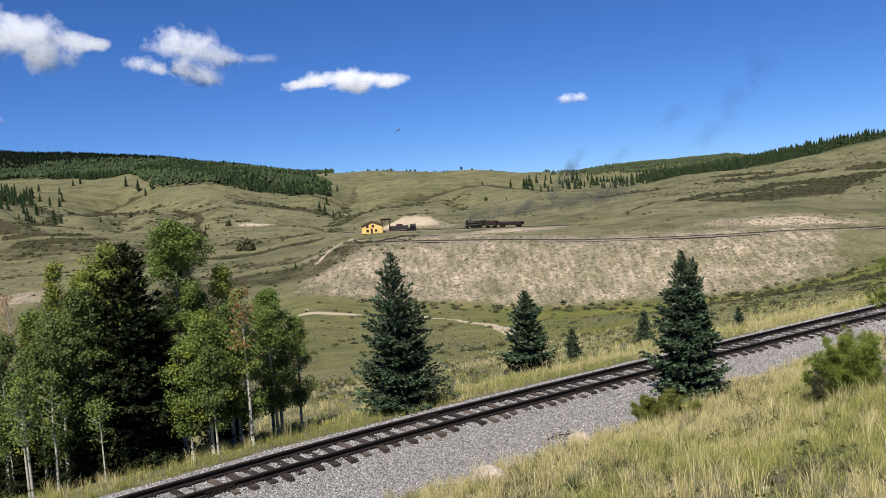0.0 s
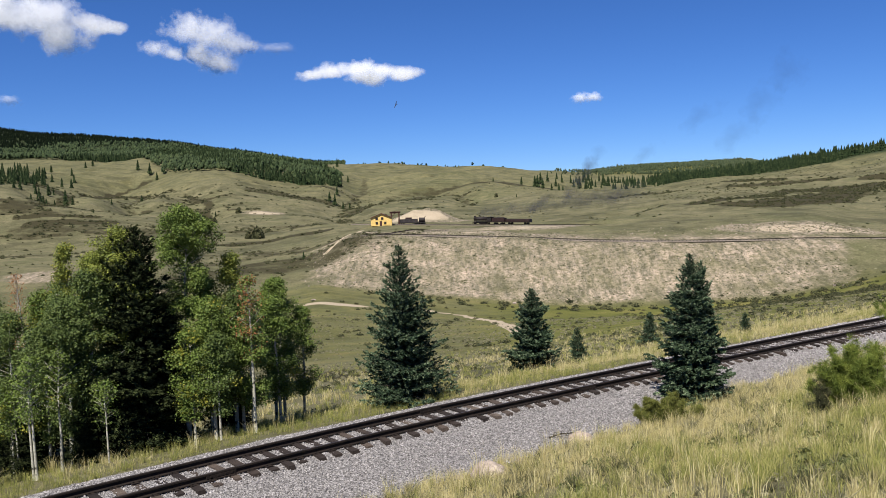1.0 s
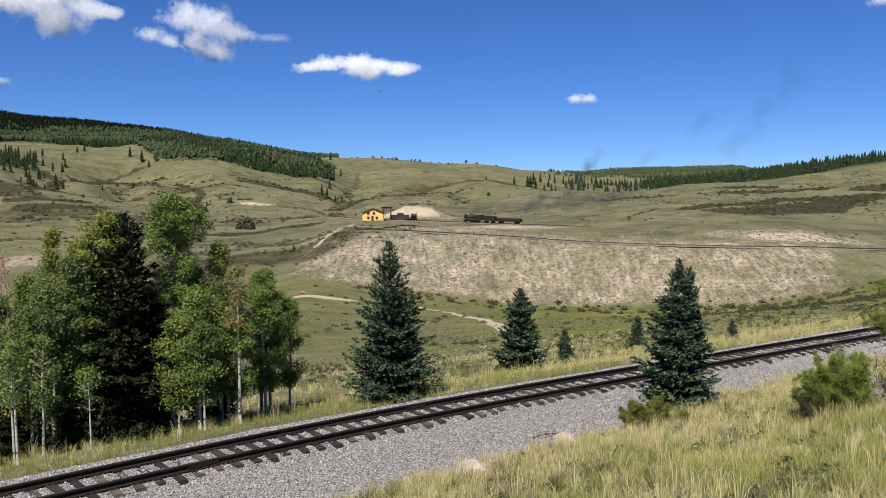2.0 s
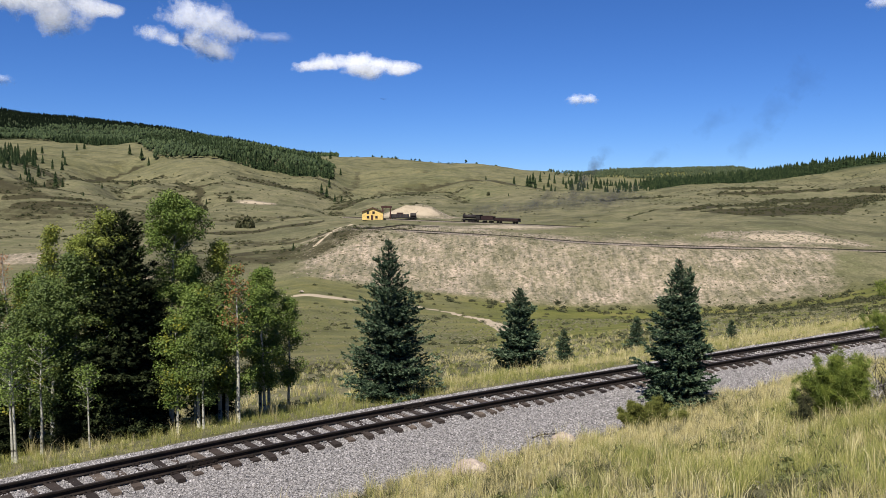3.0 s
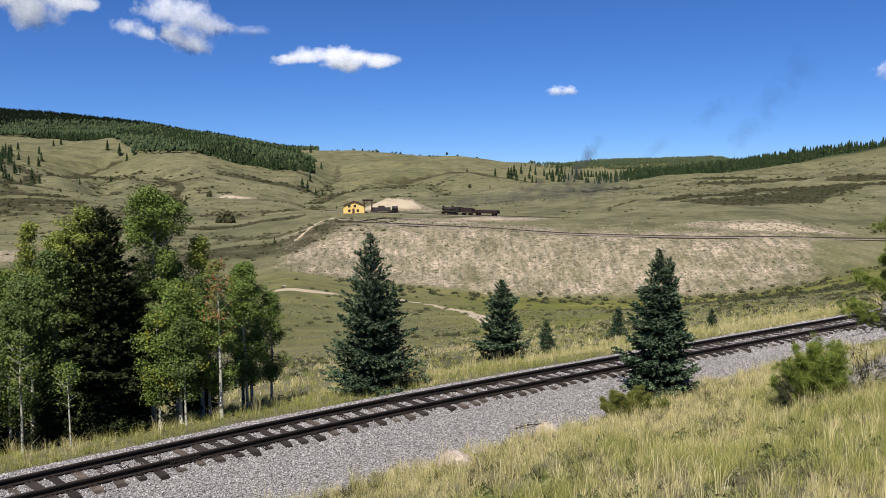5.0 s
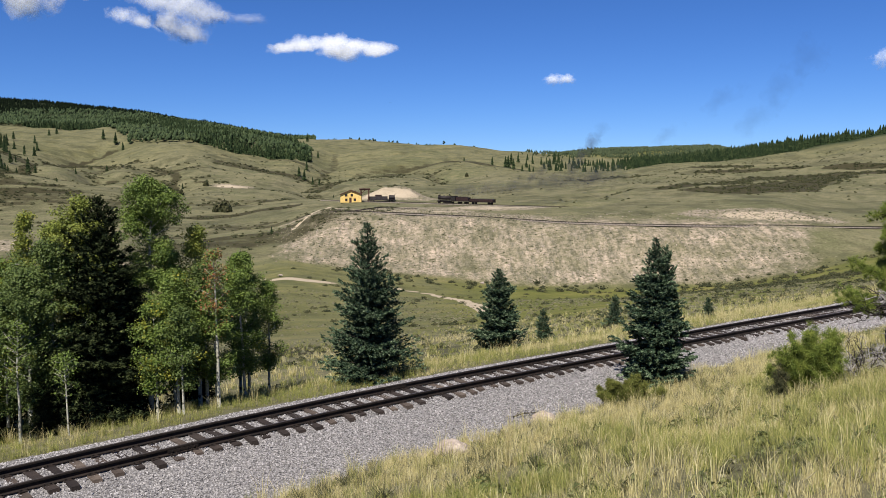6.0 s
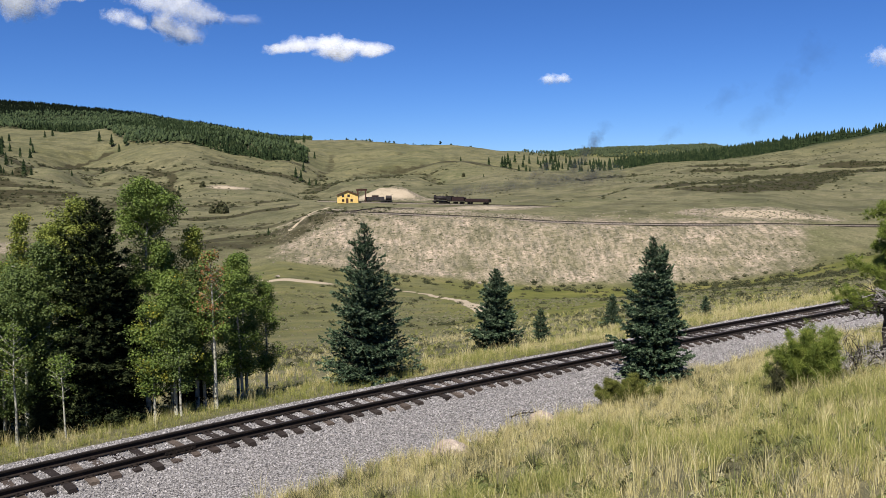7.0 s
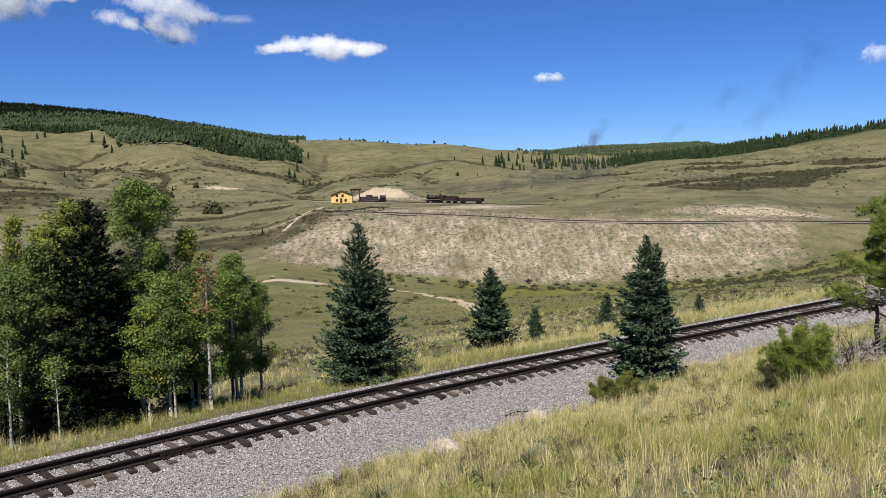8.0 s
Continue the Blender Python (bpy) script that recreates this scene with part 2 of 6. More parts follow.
# ---------- mesh building ----------
class Geo:
    """Gathers vertices and faces and links them as one mesh."""
    def __init__(self):
        self.v, self.f, self.n = [], [], 0

    def add(self, verts, faces):
        verts = np.asarray(verts, float)
        self.v.append(verts)
        for f in (faces if isinstance(faces, list) and len(faces) and isinstance(faces[0], np.ndarray) and faces[0].ndim == 2 else [np.asarray(faces, int)]):
            self.f.append(np.asarray(f, int) + self.n)
        self.n += len(verts)
        return self

    def box(self, cx, cy, cz, sx, sy, sz, bevel=0.0, m=None):
        """A box of that centre and size; bevel cuts its upright edges."""
        x, y, z, b = sx / 2, sy / 2, sz / 2, min(bevel, sx / 2.2, sy / 2.2)
        ring = [(-x, -y), (x, -y), (x, y), (-x, y)] if b <= 0 else [
            (-x + b, -y), (x - b, -y), (x, -y + b), (x, y - b), (x - b, y), (-x + b, y), (-x, y - b), (-x, -y + b)]
        return self.prism(ring, -z, z, (cx, cy, cz), m)

    def prism(self, ring, z0, z1, at=(0, 0, 0), m=None, top=1.0):
        k = len(ring)
        v = np.array([(px, py, z0) for px, py in ring] + [(px * top, py * top, z1) for px, py in ring], float)
        if m is not None:
            v = v @ np.array(m.to_3x3()).T + np.array(m.translation)
        v = v + np.array(at, float)
        i = np.arange(k)
        side = np.stack([i, (i + 1) % k, (i + 1) % k + k, i + k], 1)
        self.v.append(v)
        self.f += [side + self.n, (np.arange(k)[::-1])[None] + self.n, (np.arange(k) + k)[None] + self.n]
        self.n += 2 * k
        return self

    def tube(self, pts, radii, sides=8, cap=True):
        """A tube along the points with a radius at each."""
        pts = np.asarray(pts, float)
        radii = np.broadcast_to(np.asarray(radii, float), len(pts))
        d = np.gradient(pts, axis=0)
        d /= np.linalg.norm(d, axis=1)[:, None] + 1e-9
        up = np.array([0, 0, 1.0]) if abs(d[:, 2]).mean() < 0.8 else np.array([1.0, 0, 0])
        a = np.cross(d, up)
        a /= np.linalg.norm(a, axis=1)[:, None] + 1e-9
        b = np.cross(a, d)
        th = np.linspace(0, 2 * np.pi, sides, endpoint=False)
        v = pts[:, None] + radii[:, None, None] * (np.cos(th)[None, :, None] * a[:, None] + np.sin(th)[None, :, None] * b[:, None])
        k, s = len(pts), sides
        i, j = np.meshgrid(np.arange(k - 1), np.arange(s), indexing="ij")
        q = np.stack([i * s + j, i * s + (j + 1) % s, (i + 1) * s + (j + 1) % s, (i + 1) * s + j], -1).reshape(-1, 4)
        self.v.append(v.reshape(-1, 3))
        self.f.append(q + self.n)
        if cap:
            self.f += [np.arange(s)[None] + self.n, (np.arange(s)[::-1] + (k - 1) * s)[None] + self.n]
        self.n += k * s
        return self

    def scatter(self, tv, tf, pos, yaw, scale, tilt=None, rot=None):
        """Copies of a small template at the places, turned and scaled, in one sweep."""
        tv, tf, pos = np.asarray(tv, float), np.asarray(tf, int), np.asarray(pos, float)
        n = len(pos)
        if not n:
            return self
        scale = np.asarray(scale, float)
        scale = np.broadcast_to(scale[:, None] if scale.ndim == 1 else scale, (n, 3)) if scale.ndim else np.full((n, 3), float(scale))
        v = tv[None] * scale[:, None, :]
        if rot is not None:
            v = np.einsum("nij,nkj->nki", rot, v)
        else:
            if tilt is not None:
                c, s = np.cos(tilt)[:, None], np.sin(tilt)[:, None]
                v = np.stack([v[..., 0], v[..., 1] * c - v[..., 2] * s, v[..., 1] * s + v[..., 2] * c], -1)
            c, s = np.cos(yaw)[:, None], np.sin(yaw)[:, None]
            v = np.stack([v[..., 0] * c - v[..., 1] * s, v[..., 0] * s + v[..., 1] * c, v[..., 2]], -1)
        v = v + pos[:, None]
        self.v.append(v.reshape(-1, 3))
        self.f.append((tf[None] + (np.arange(n) * len(tv))[:, None, None]).reshape(-1, tf.shape[1]) + self.n)
        self.n += n * len(tv)
        return self

    def mesh(self, name, mat, smooth=False):
        me = bpy.data.meshes.new(name)
        v = np.concatenate(self.v)
        loops = np.concatenate([f.ravel() for f in self.f])
        sizes = np.concatenate([np.full(len(f), f.shape[1]) for f in self.f])
        me.vertices.add(len(v))
        me.vertices.foreach_set("co", v.ravel())
        me.loops.add(len(loops))
        me.loops.foreach_set("vertex_index", loops)
        me.polygons.add(len(sizes))
        me.polygons.foreach_set("loop_start", np.concatenate([[0], np.cumsum(sizes)[:-1]]))
        me.polygons.foreach_set("loop_total", sizes)
        me.polygons.foreach_set("use_smooth", np.full(len(sizes), bool(smooth)))
        me.update(calc_edges=True)
        me.validate()
        me.materials.append(mat)
        return me

    def part(self, name, mat, parent=None, label="", smooth=False):
        ob = new(name, self.mesh(name, mat, smooth))
        ob.parent = parent
        return tagged(ob, label)


def thing(name, label, category, group="", at=None):
    ob = new(name)
    if at is not None:
        ob.matrix_basis = at
    return tagged(ob, label, category, group)


def smooth01(x, a, b):
    t = np.clip((np.asarray(x, float) - a) / (b - a), 0, 1)
    return t * t * (3 - 2 * t)


def lattice(ix, iy, seed):
    h = np.sin(ix * 127.1 + iy * 311.7 + seed * 74.7) * 43758.5453
    return h - np.floor(h)


def rough2(x, y, size, seed=0, octaves=4, gain=0.5):
    """Smooth value noise from -1 to 1 over the plan, with octaves."""
    total, amp, norm = 0.0, 1.0, 0.0
    for o in range(octaves):
        ca, sa = math.cos(0.6 + 1.1 * o), math.sin(0.6 + 1.1 * o)
        u, v = (x * ca - y * sa) / size + 17.3 * o, (x * sa + y * ca) / size - 9.1 * o
        iu, iv = np.floor(u), np.floor(v)
        fu, fv = u - iu, v - iv
        fu, fv = fu * fu * (3 - 2 * fu), fv * fv * (3 - 2 * fv)
        a, b = lattice(iu, iv, seed), lattice(iu + 1, iv, seed)
        c, d = lattice(iu, iv + 1, seed), lattice(iu + 1, iv + 1, seed)
        total = total + amp * ((a * (1 - fu) + b * fu) * (1 - fv) + (c * (1 - fu) + d * fu) * fv)
        norm += amp
        amp *= gain
        size /= 2
    return 2 * total / norm - 1


# ---------- the railway's line past the camera: a gentle curve ----------
line_s = np.arange(-45, 120.01, 0.25)
line_h = np.radians(37.81 - 4.807 * np.tanh((line_s + 1.421) / 6.615) - 14 * smooth01(line_s, 30, 120) + 12 * smooth01(-line_s, 12, 45))
line_x, line_y = np.cumsum(np.cos(line_h)) * 0.25, np.cumsum(np.sin(line_h)) * 0.25
line_0 = int(np.argmin(abs(line_s)))
line_x, line_y = line_x - line_x[line_0] - 1.288, line_y - line_y[line_0] + 18.72


def off_line(x, y):
    """Signed distance from the near track's centre line (beyond it positive) and the way along it."""
    x, y = np.asarray(x, float), np.asarray(y, float)
    flat_x, flat_y = x.ravel(), y.ravel()
    n, s = np.empty(flat_x.shape), np.empty(flat_x.shape)
    for i in range(0, len(flat_x), 20000):
        px, py = flat_x[i:i + 20000], flat_y[i:i + 20000]
        k = np.argmin((px[:, None] - line_x[::2][None]) ** 2 + (py[:, None] - line_y[::2][None]) ** 2, axis=1) * 2
        dx, dy, c, sn = px - line_x[k], py - line_y[k], np.cos(line_h[k]), np.sin(line_h[k])
        n[i:i + 20000] = -dx * sn + dy * c
        s[i:i + 20000] = line_s[k] + dx * c + dy * sn
    return n.reshape(x.shape), s.reshape(x.shape)


def on_line(s, n):
    """The plan point at s along the near track and n beyond it, and the heading."""
    h = np.interp(s, line_s, line_h)
    return np.interp(s, line_s, line_x) - n * np.sin(h), np.interp(s, line_s, line_y) + n * np.cos(h), h


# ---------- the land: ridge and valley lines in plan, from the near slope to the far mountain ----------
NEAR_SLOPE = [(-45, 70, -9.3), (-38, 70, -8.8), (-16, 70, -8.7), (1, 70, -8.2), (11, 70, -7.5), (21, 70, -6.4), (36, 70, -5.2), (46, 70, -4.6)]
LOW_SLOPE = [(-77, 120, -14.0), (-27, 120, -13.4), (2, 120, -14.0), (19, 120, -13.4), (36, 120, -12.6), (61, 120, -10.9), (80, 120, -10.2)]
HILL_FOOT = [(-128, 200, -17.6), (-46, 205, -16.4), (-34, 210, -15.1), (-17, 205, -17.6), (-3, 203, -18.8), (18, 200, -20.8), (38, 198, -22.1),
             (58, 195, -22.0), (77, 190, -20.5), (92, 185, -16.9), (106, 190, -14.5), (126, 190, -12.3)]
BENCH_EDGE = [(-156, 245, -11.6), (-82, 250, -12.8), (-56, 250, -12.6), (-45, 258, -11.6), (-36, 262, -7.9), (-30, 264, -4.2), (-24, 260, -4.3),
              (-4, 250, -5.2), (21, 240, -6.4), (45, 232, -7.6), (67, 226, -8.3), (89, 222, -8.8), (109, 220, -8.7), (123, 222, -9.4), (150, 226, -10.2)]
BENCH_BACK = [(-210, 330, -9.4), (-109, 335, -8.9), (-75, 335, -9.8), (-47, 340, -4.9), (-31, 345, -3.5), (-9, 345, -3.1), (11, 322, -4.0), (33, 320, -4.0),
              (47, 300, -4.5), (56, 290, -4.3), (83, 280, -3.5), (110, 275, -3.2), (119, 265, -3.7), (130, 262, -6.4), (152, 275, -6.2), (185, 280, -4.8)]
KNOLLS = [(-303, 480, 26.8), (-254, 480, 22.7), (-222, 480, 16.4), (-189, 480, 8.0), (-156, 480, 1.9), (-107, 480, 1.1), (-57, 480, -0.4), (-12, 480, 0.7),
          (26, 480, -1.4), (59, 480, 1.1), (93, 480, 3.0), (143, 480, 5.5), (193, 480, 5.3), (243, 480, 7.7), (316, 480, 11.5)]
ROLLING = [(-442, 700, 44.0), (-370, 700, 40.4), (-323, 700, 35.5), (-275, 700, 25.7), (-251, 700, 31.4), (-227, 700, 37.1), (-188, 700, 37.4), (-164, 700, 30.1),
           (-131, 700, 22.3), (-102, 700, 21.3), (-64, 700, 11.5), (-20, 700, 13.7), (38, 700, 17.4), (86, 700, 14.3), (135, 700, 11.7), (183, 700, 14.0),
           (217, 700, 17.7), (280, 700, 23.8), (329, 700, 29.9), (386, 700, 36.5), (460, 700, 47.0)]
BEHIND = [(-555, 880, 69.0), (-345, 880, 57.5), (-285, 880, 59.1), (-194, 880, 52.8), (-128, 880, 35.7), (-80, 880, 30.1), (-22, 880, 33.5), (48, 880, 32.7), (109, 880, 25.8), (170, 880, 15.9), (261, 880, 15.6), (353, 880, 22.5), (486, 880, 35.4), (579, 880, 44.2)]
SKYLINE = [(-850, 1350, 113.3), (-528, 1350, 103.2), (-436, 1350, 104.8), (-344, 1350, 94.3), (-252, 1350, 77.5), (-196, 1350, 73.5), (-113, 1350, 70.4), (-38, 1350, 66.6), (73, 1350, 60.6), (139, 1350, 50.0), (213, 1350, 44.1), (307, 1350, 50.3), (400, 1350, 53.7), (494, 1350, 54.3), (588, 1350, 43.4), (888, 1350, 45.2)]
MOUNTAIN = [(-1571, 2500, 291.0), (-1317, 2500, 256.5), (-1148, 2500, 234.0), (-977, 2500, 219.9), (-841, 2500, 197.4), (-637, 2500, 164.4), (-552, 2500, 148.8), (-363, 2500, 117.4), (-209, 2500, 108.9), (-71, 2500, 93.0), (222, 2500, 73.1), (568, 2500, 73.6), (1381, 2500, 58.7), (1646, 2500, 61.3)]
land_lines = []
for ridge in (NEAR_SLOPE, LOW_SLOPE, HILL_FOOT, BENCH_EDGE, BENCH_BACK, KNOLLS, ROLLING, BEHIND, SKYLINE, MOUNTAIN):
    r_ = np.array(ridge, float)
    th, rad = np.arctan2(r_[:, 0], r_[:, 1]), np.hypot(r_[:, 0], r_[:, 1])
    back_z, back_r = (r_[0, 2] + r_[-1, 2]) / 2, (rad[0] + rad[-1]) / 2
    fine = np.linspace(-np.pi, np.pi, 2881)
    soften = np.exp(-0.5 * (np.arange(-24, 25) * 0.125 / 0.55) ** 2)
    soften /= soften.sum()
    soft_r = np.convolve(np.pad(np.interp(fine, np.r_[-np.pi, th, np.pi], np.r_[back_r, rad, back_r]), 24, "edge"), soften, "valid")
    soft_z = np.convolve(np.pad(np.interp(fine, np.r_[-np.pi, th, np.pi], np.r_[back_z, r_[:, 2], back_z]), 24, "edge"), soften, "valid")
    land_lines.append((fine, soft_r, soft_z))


UP_AT, UP_DIR = (12.0, 322.0), (0.859, -0.512)     # a point of the upper track and its heading down the grade


def up_line(x, y):
    dx, dy = x - UP_AT[0], y - UP_AT[1]
    return dx * UP_DIR[0] + dy * UP_DIR[1], -dx * UP_DIR[1] + dy * UP_DIR[0]


def up_height(t):
    return -4.0 - 0.022 * t


# gullies between the knolls and hollows on the hills: plan line, half width, depth
FOLDS = [([(-190, 520), (-197, 476), (-206, 461), (-225, 470), (-240, 490)], 14, 4.5), ([(-196, 508), (-232, 600), (-225, 640), (-205, 625)], 13, 4.0),
         ([(-190, 600), (-171, 569), (-158, 538), (-151, 509), (-140, 470)], 12, 4.5), ([(-229, 492), (-258, 583), (-284, 677), (-289, 731), (-280, 770)], 15, 5.0),
         ([(-55, 450), (-72, 568), (-78, 653), (-83, 803), (-96, 962)], 16, 5.0), ([(-61, 673), (-50, 735), (-31, 752), (-6, 742), (13, 680), (22, 556)], 16, 4.0),
         ([(-60, 865), (-12, 882), (26, 900), (64, 851), (84, 812)], 18, 4.0), ([(-25, 740), (10, 781), (48, 802)], 14, 3.0), ([(5, 552), (27, 569), (48, 585)], 12, 2.5),
         ([(64, 330), (78, 348), (92, 366)], 8, 2.2), ([(100, 535), (137, 601), (160, 600)], 14, 3.5)]


def path_distance(x, y, pts):
    best = np.full(x.shape, 1e9)
    for a, b in zip(pts[:-1], pts[1:]):
        dx, dy = b[0] - a[0], b[1] - a[1]
        t = np.clip(((x - a[0]) * dx + (y - a[1]) * dy) / (dx * dx + dy * dy), 0, 1)
        best = np.minimum(best, np.hypot(x - a[0] - t * dx, y - a[1] - t * dy))
    return best


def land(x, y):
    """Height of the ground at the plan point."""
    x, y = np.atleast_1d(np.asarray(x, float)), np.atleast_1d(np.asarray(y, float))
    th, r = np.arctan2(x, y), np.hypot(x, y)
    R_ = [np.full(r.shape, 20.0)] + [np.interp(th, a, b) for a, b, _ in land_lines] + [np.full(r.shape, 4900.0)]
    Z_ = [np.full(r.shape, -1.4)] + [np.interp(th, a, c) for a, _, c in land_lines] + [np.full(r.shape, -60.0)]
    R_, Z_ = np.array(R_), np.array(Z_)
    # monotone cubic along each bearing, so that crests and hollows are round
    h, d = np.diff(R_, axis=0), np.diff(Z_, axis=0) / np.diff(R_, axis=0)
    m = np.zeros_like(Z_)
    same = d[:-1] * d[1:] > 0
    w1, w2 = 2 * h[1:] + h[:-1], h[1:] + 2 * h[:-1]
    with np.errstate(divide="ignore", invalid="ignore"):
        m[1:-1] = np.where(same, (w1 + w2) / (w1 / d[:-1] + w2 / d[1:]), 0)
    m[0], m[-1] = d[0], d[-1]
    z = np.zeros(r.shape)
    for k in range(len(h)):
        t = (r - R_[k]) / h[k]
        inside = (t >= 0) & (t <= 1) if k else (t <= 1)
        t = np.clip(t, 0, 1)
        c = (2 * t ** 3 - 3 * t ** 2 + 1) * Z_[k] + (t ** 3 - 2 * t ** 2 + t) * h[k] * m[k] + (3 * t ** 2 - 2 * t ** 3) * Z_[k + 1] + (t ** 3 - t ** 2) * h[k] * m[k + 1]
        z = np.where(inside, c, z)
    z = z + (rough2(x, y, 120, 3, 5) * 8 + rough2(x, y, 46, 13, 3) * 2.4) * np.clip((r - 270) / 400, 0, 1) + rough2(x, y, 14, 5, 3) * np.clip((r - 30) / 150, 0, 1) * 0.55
    far = (r > 250) & (r < 1100)
    if far.any():
        wob = rough2(x[far], y[far], 40, 151, 3) * 9
        for pts, half, deep in FOLDS:
            z[far] = z[far] - deep * np.exp(-((path_distance(x[far] + wob, y[far] + wob, pts) / half) ** 2))
    # a spoil bank behind the parked car
    z = z + 5.4 * (1 + 0.25 * rough2(x, y, 5, 211, 3)) * np.exp(-abs((x + 12) / 13) ** 2.8 - ((y - 372) / 11) ** 2)
    # the level ground under the house and the parked car
    z = z + 0.6 * np.exp(-((x + 20) / 15) ** 4 - ((y - 342) / 7) ** 4)
    # the bed of the upper track, dug in where the land stands higher
    t, q = up_line(x, y)
    bed = up_height(t)
    w = (1 - smooth01(abs(q), 3.0, 8.0)) * smooth01(t, -60, -45) * (1 - smooth01(t, 45, 70))
    z = z * (1 - w) + (bed - 0.25) * w
    near = r < 110
    if near.any():
        n, s = off_line(x[near], y[near])
        toe = np.interp(s, [-6, -2, 5, 10, 15, 24], [3.1, 2.8, 2.8, 2.1, 1.7, 1.6])      # the ballast's width on the uphill side
        rise = np.clip(-n, toe, 17) - toe
        bank = -0.50 + 0.20 * rise + 0.0085 * rise ** 2 + 0.12 * np.clip(-n - 17, 0, 60)
        bank = bank + (rough2(x[near], y[near], 2.6, 8, 4) * 0.16) * smooth01(-n, 3.0, 4.5)
        prof = np.interp(n, [-3.3, -2.3, -1.0, -0.62, 0.62, 1.0, 2.2, 3.6, 10.0, 40.0], [-0.55, -0.46, -0.245, -0.160, -0.160, -0.25, -0.46, -0.64, -2.1, -7.0])
        prof = np.where(n < -1.2, np.maximum(bank, prof), prof) + rough2(x[near], y[near], 0.9, 9, 2) * 0.05 * smooth01(n, 1.6, 3)
        w = smooth01(n, 5, 40)
        z[near] = prof * (1 - w) + z[near] * w + 0 * s
    return z


def spot(x, y, sink=0.0):
    """A place on the ground."""
    return Vector((x, y, float(land(x, y)[0]) - sink))


# ---------- ground: one sheet to the horizon ----------
ROAD = np.array([(-60, 186), (-45, 182), (-30, 171), (-16, 171), (-4, 172), (3, 163), (8, 145), (9, 110), (9, 84)], float)
SPUR = np.array([(-39, 256), (-37, 275), (-35, 300), (-33, 322)], float)


def near_path(x, y, pts, width):
    best = path_distance(x, y, pts)
    return 1 - smooth01(best, width * 0.7, width * 1.3)


def blob(x, y, cx, cy, rx, ry, turn=0.0):
    c, s = math.cos(radians(turn)), math.sin(radians(turn))
    u, v = (x - cx) * c + (y - cy) * s, -(x - cx) * s + (y - cy) * c
    return 1 - smooth01(np.hypot(u / rx, v / ry), 0.55, 1.15)


# dark heath in streaks over the hills: plan line, half width, density
HEATH = [([(105, 350), (144, 389), (207, 493)], 7, 0.9), ([(127, 336), (145, 342), (179, 387), (223, 441)], 15, 0.95), ([(213, 476), (236, 468), (260, 440)], 14, 0.9),
         ([(205, 588), (232, 572)], 9, 0.85), ([(198, 553), (232, 545), (250, 531)], 8, 0.85), ([(265, 508), (295, 488)], 10, 0.9), ([(-210, 408), (-185, 424)], 5, 0.9),
         ([(-198, 396), (-172, 414)], 6, 0.9), ([(-92, 346), (-76, 362), (-58, 364)], 6, 0.8), ([(-80, 262), (-65, 290), (-43, 280)], 6, 0.55), ([(-150, 500), (-142, 484)], 5, 0.85)]


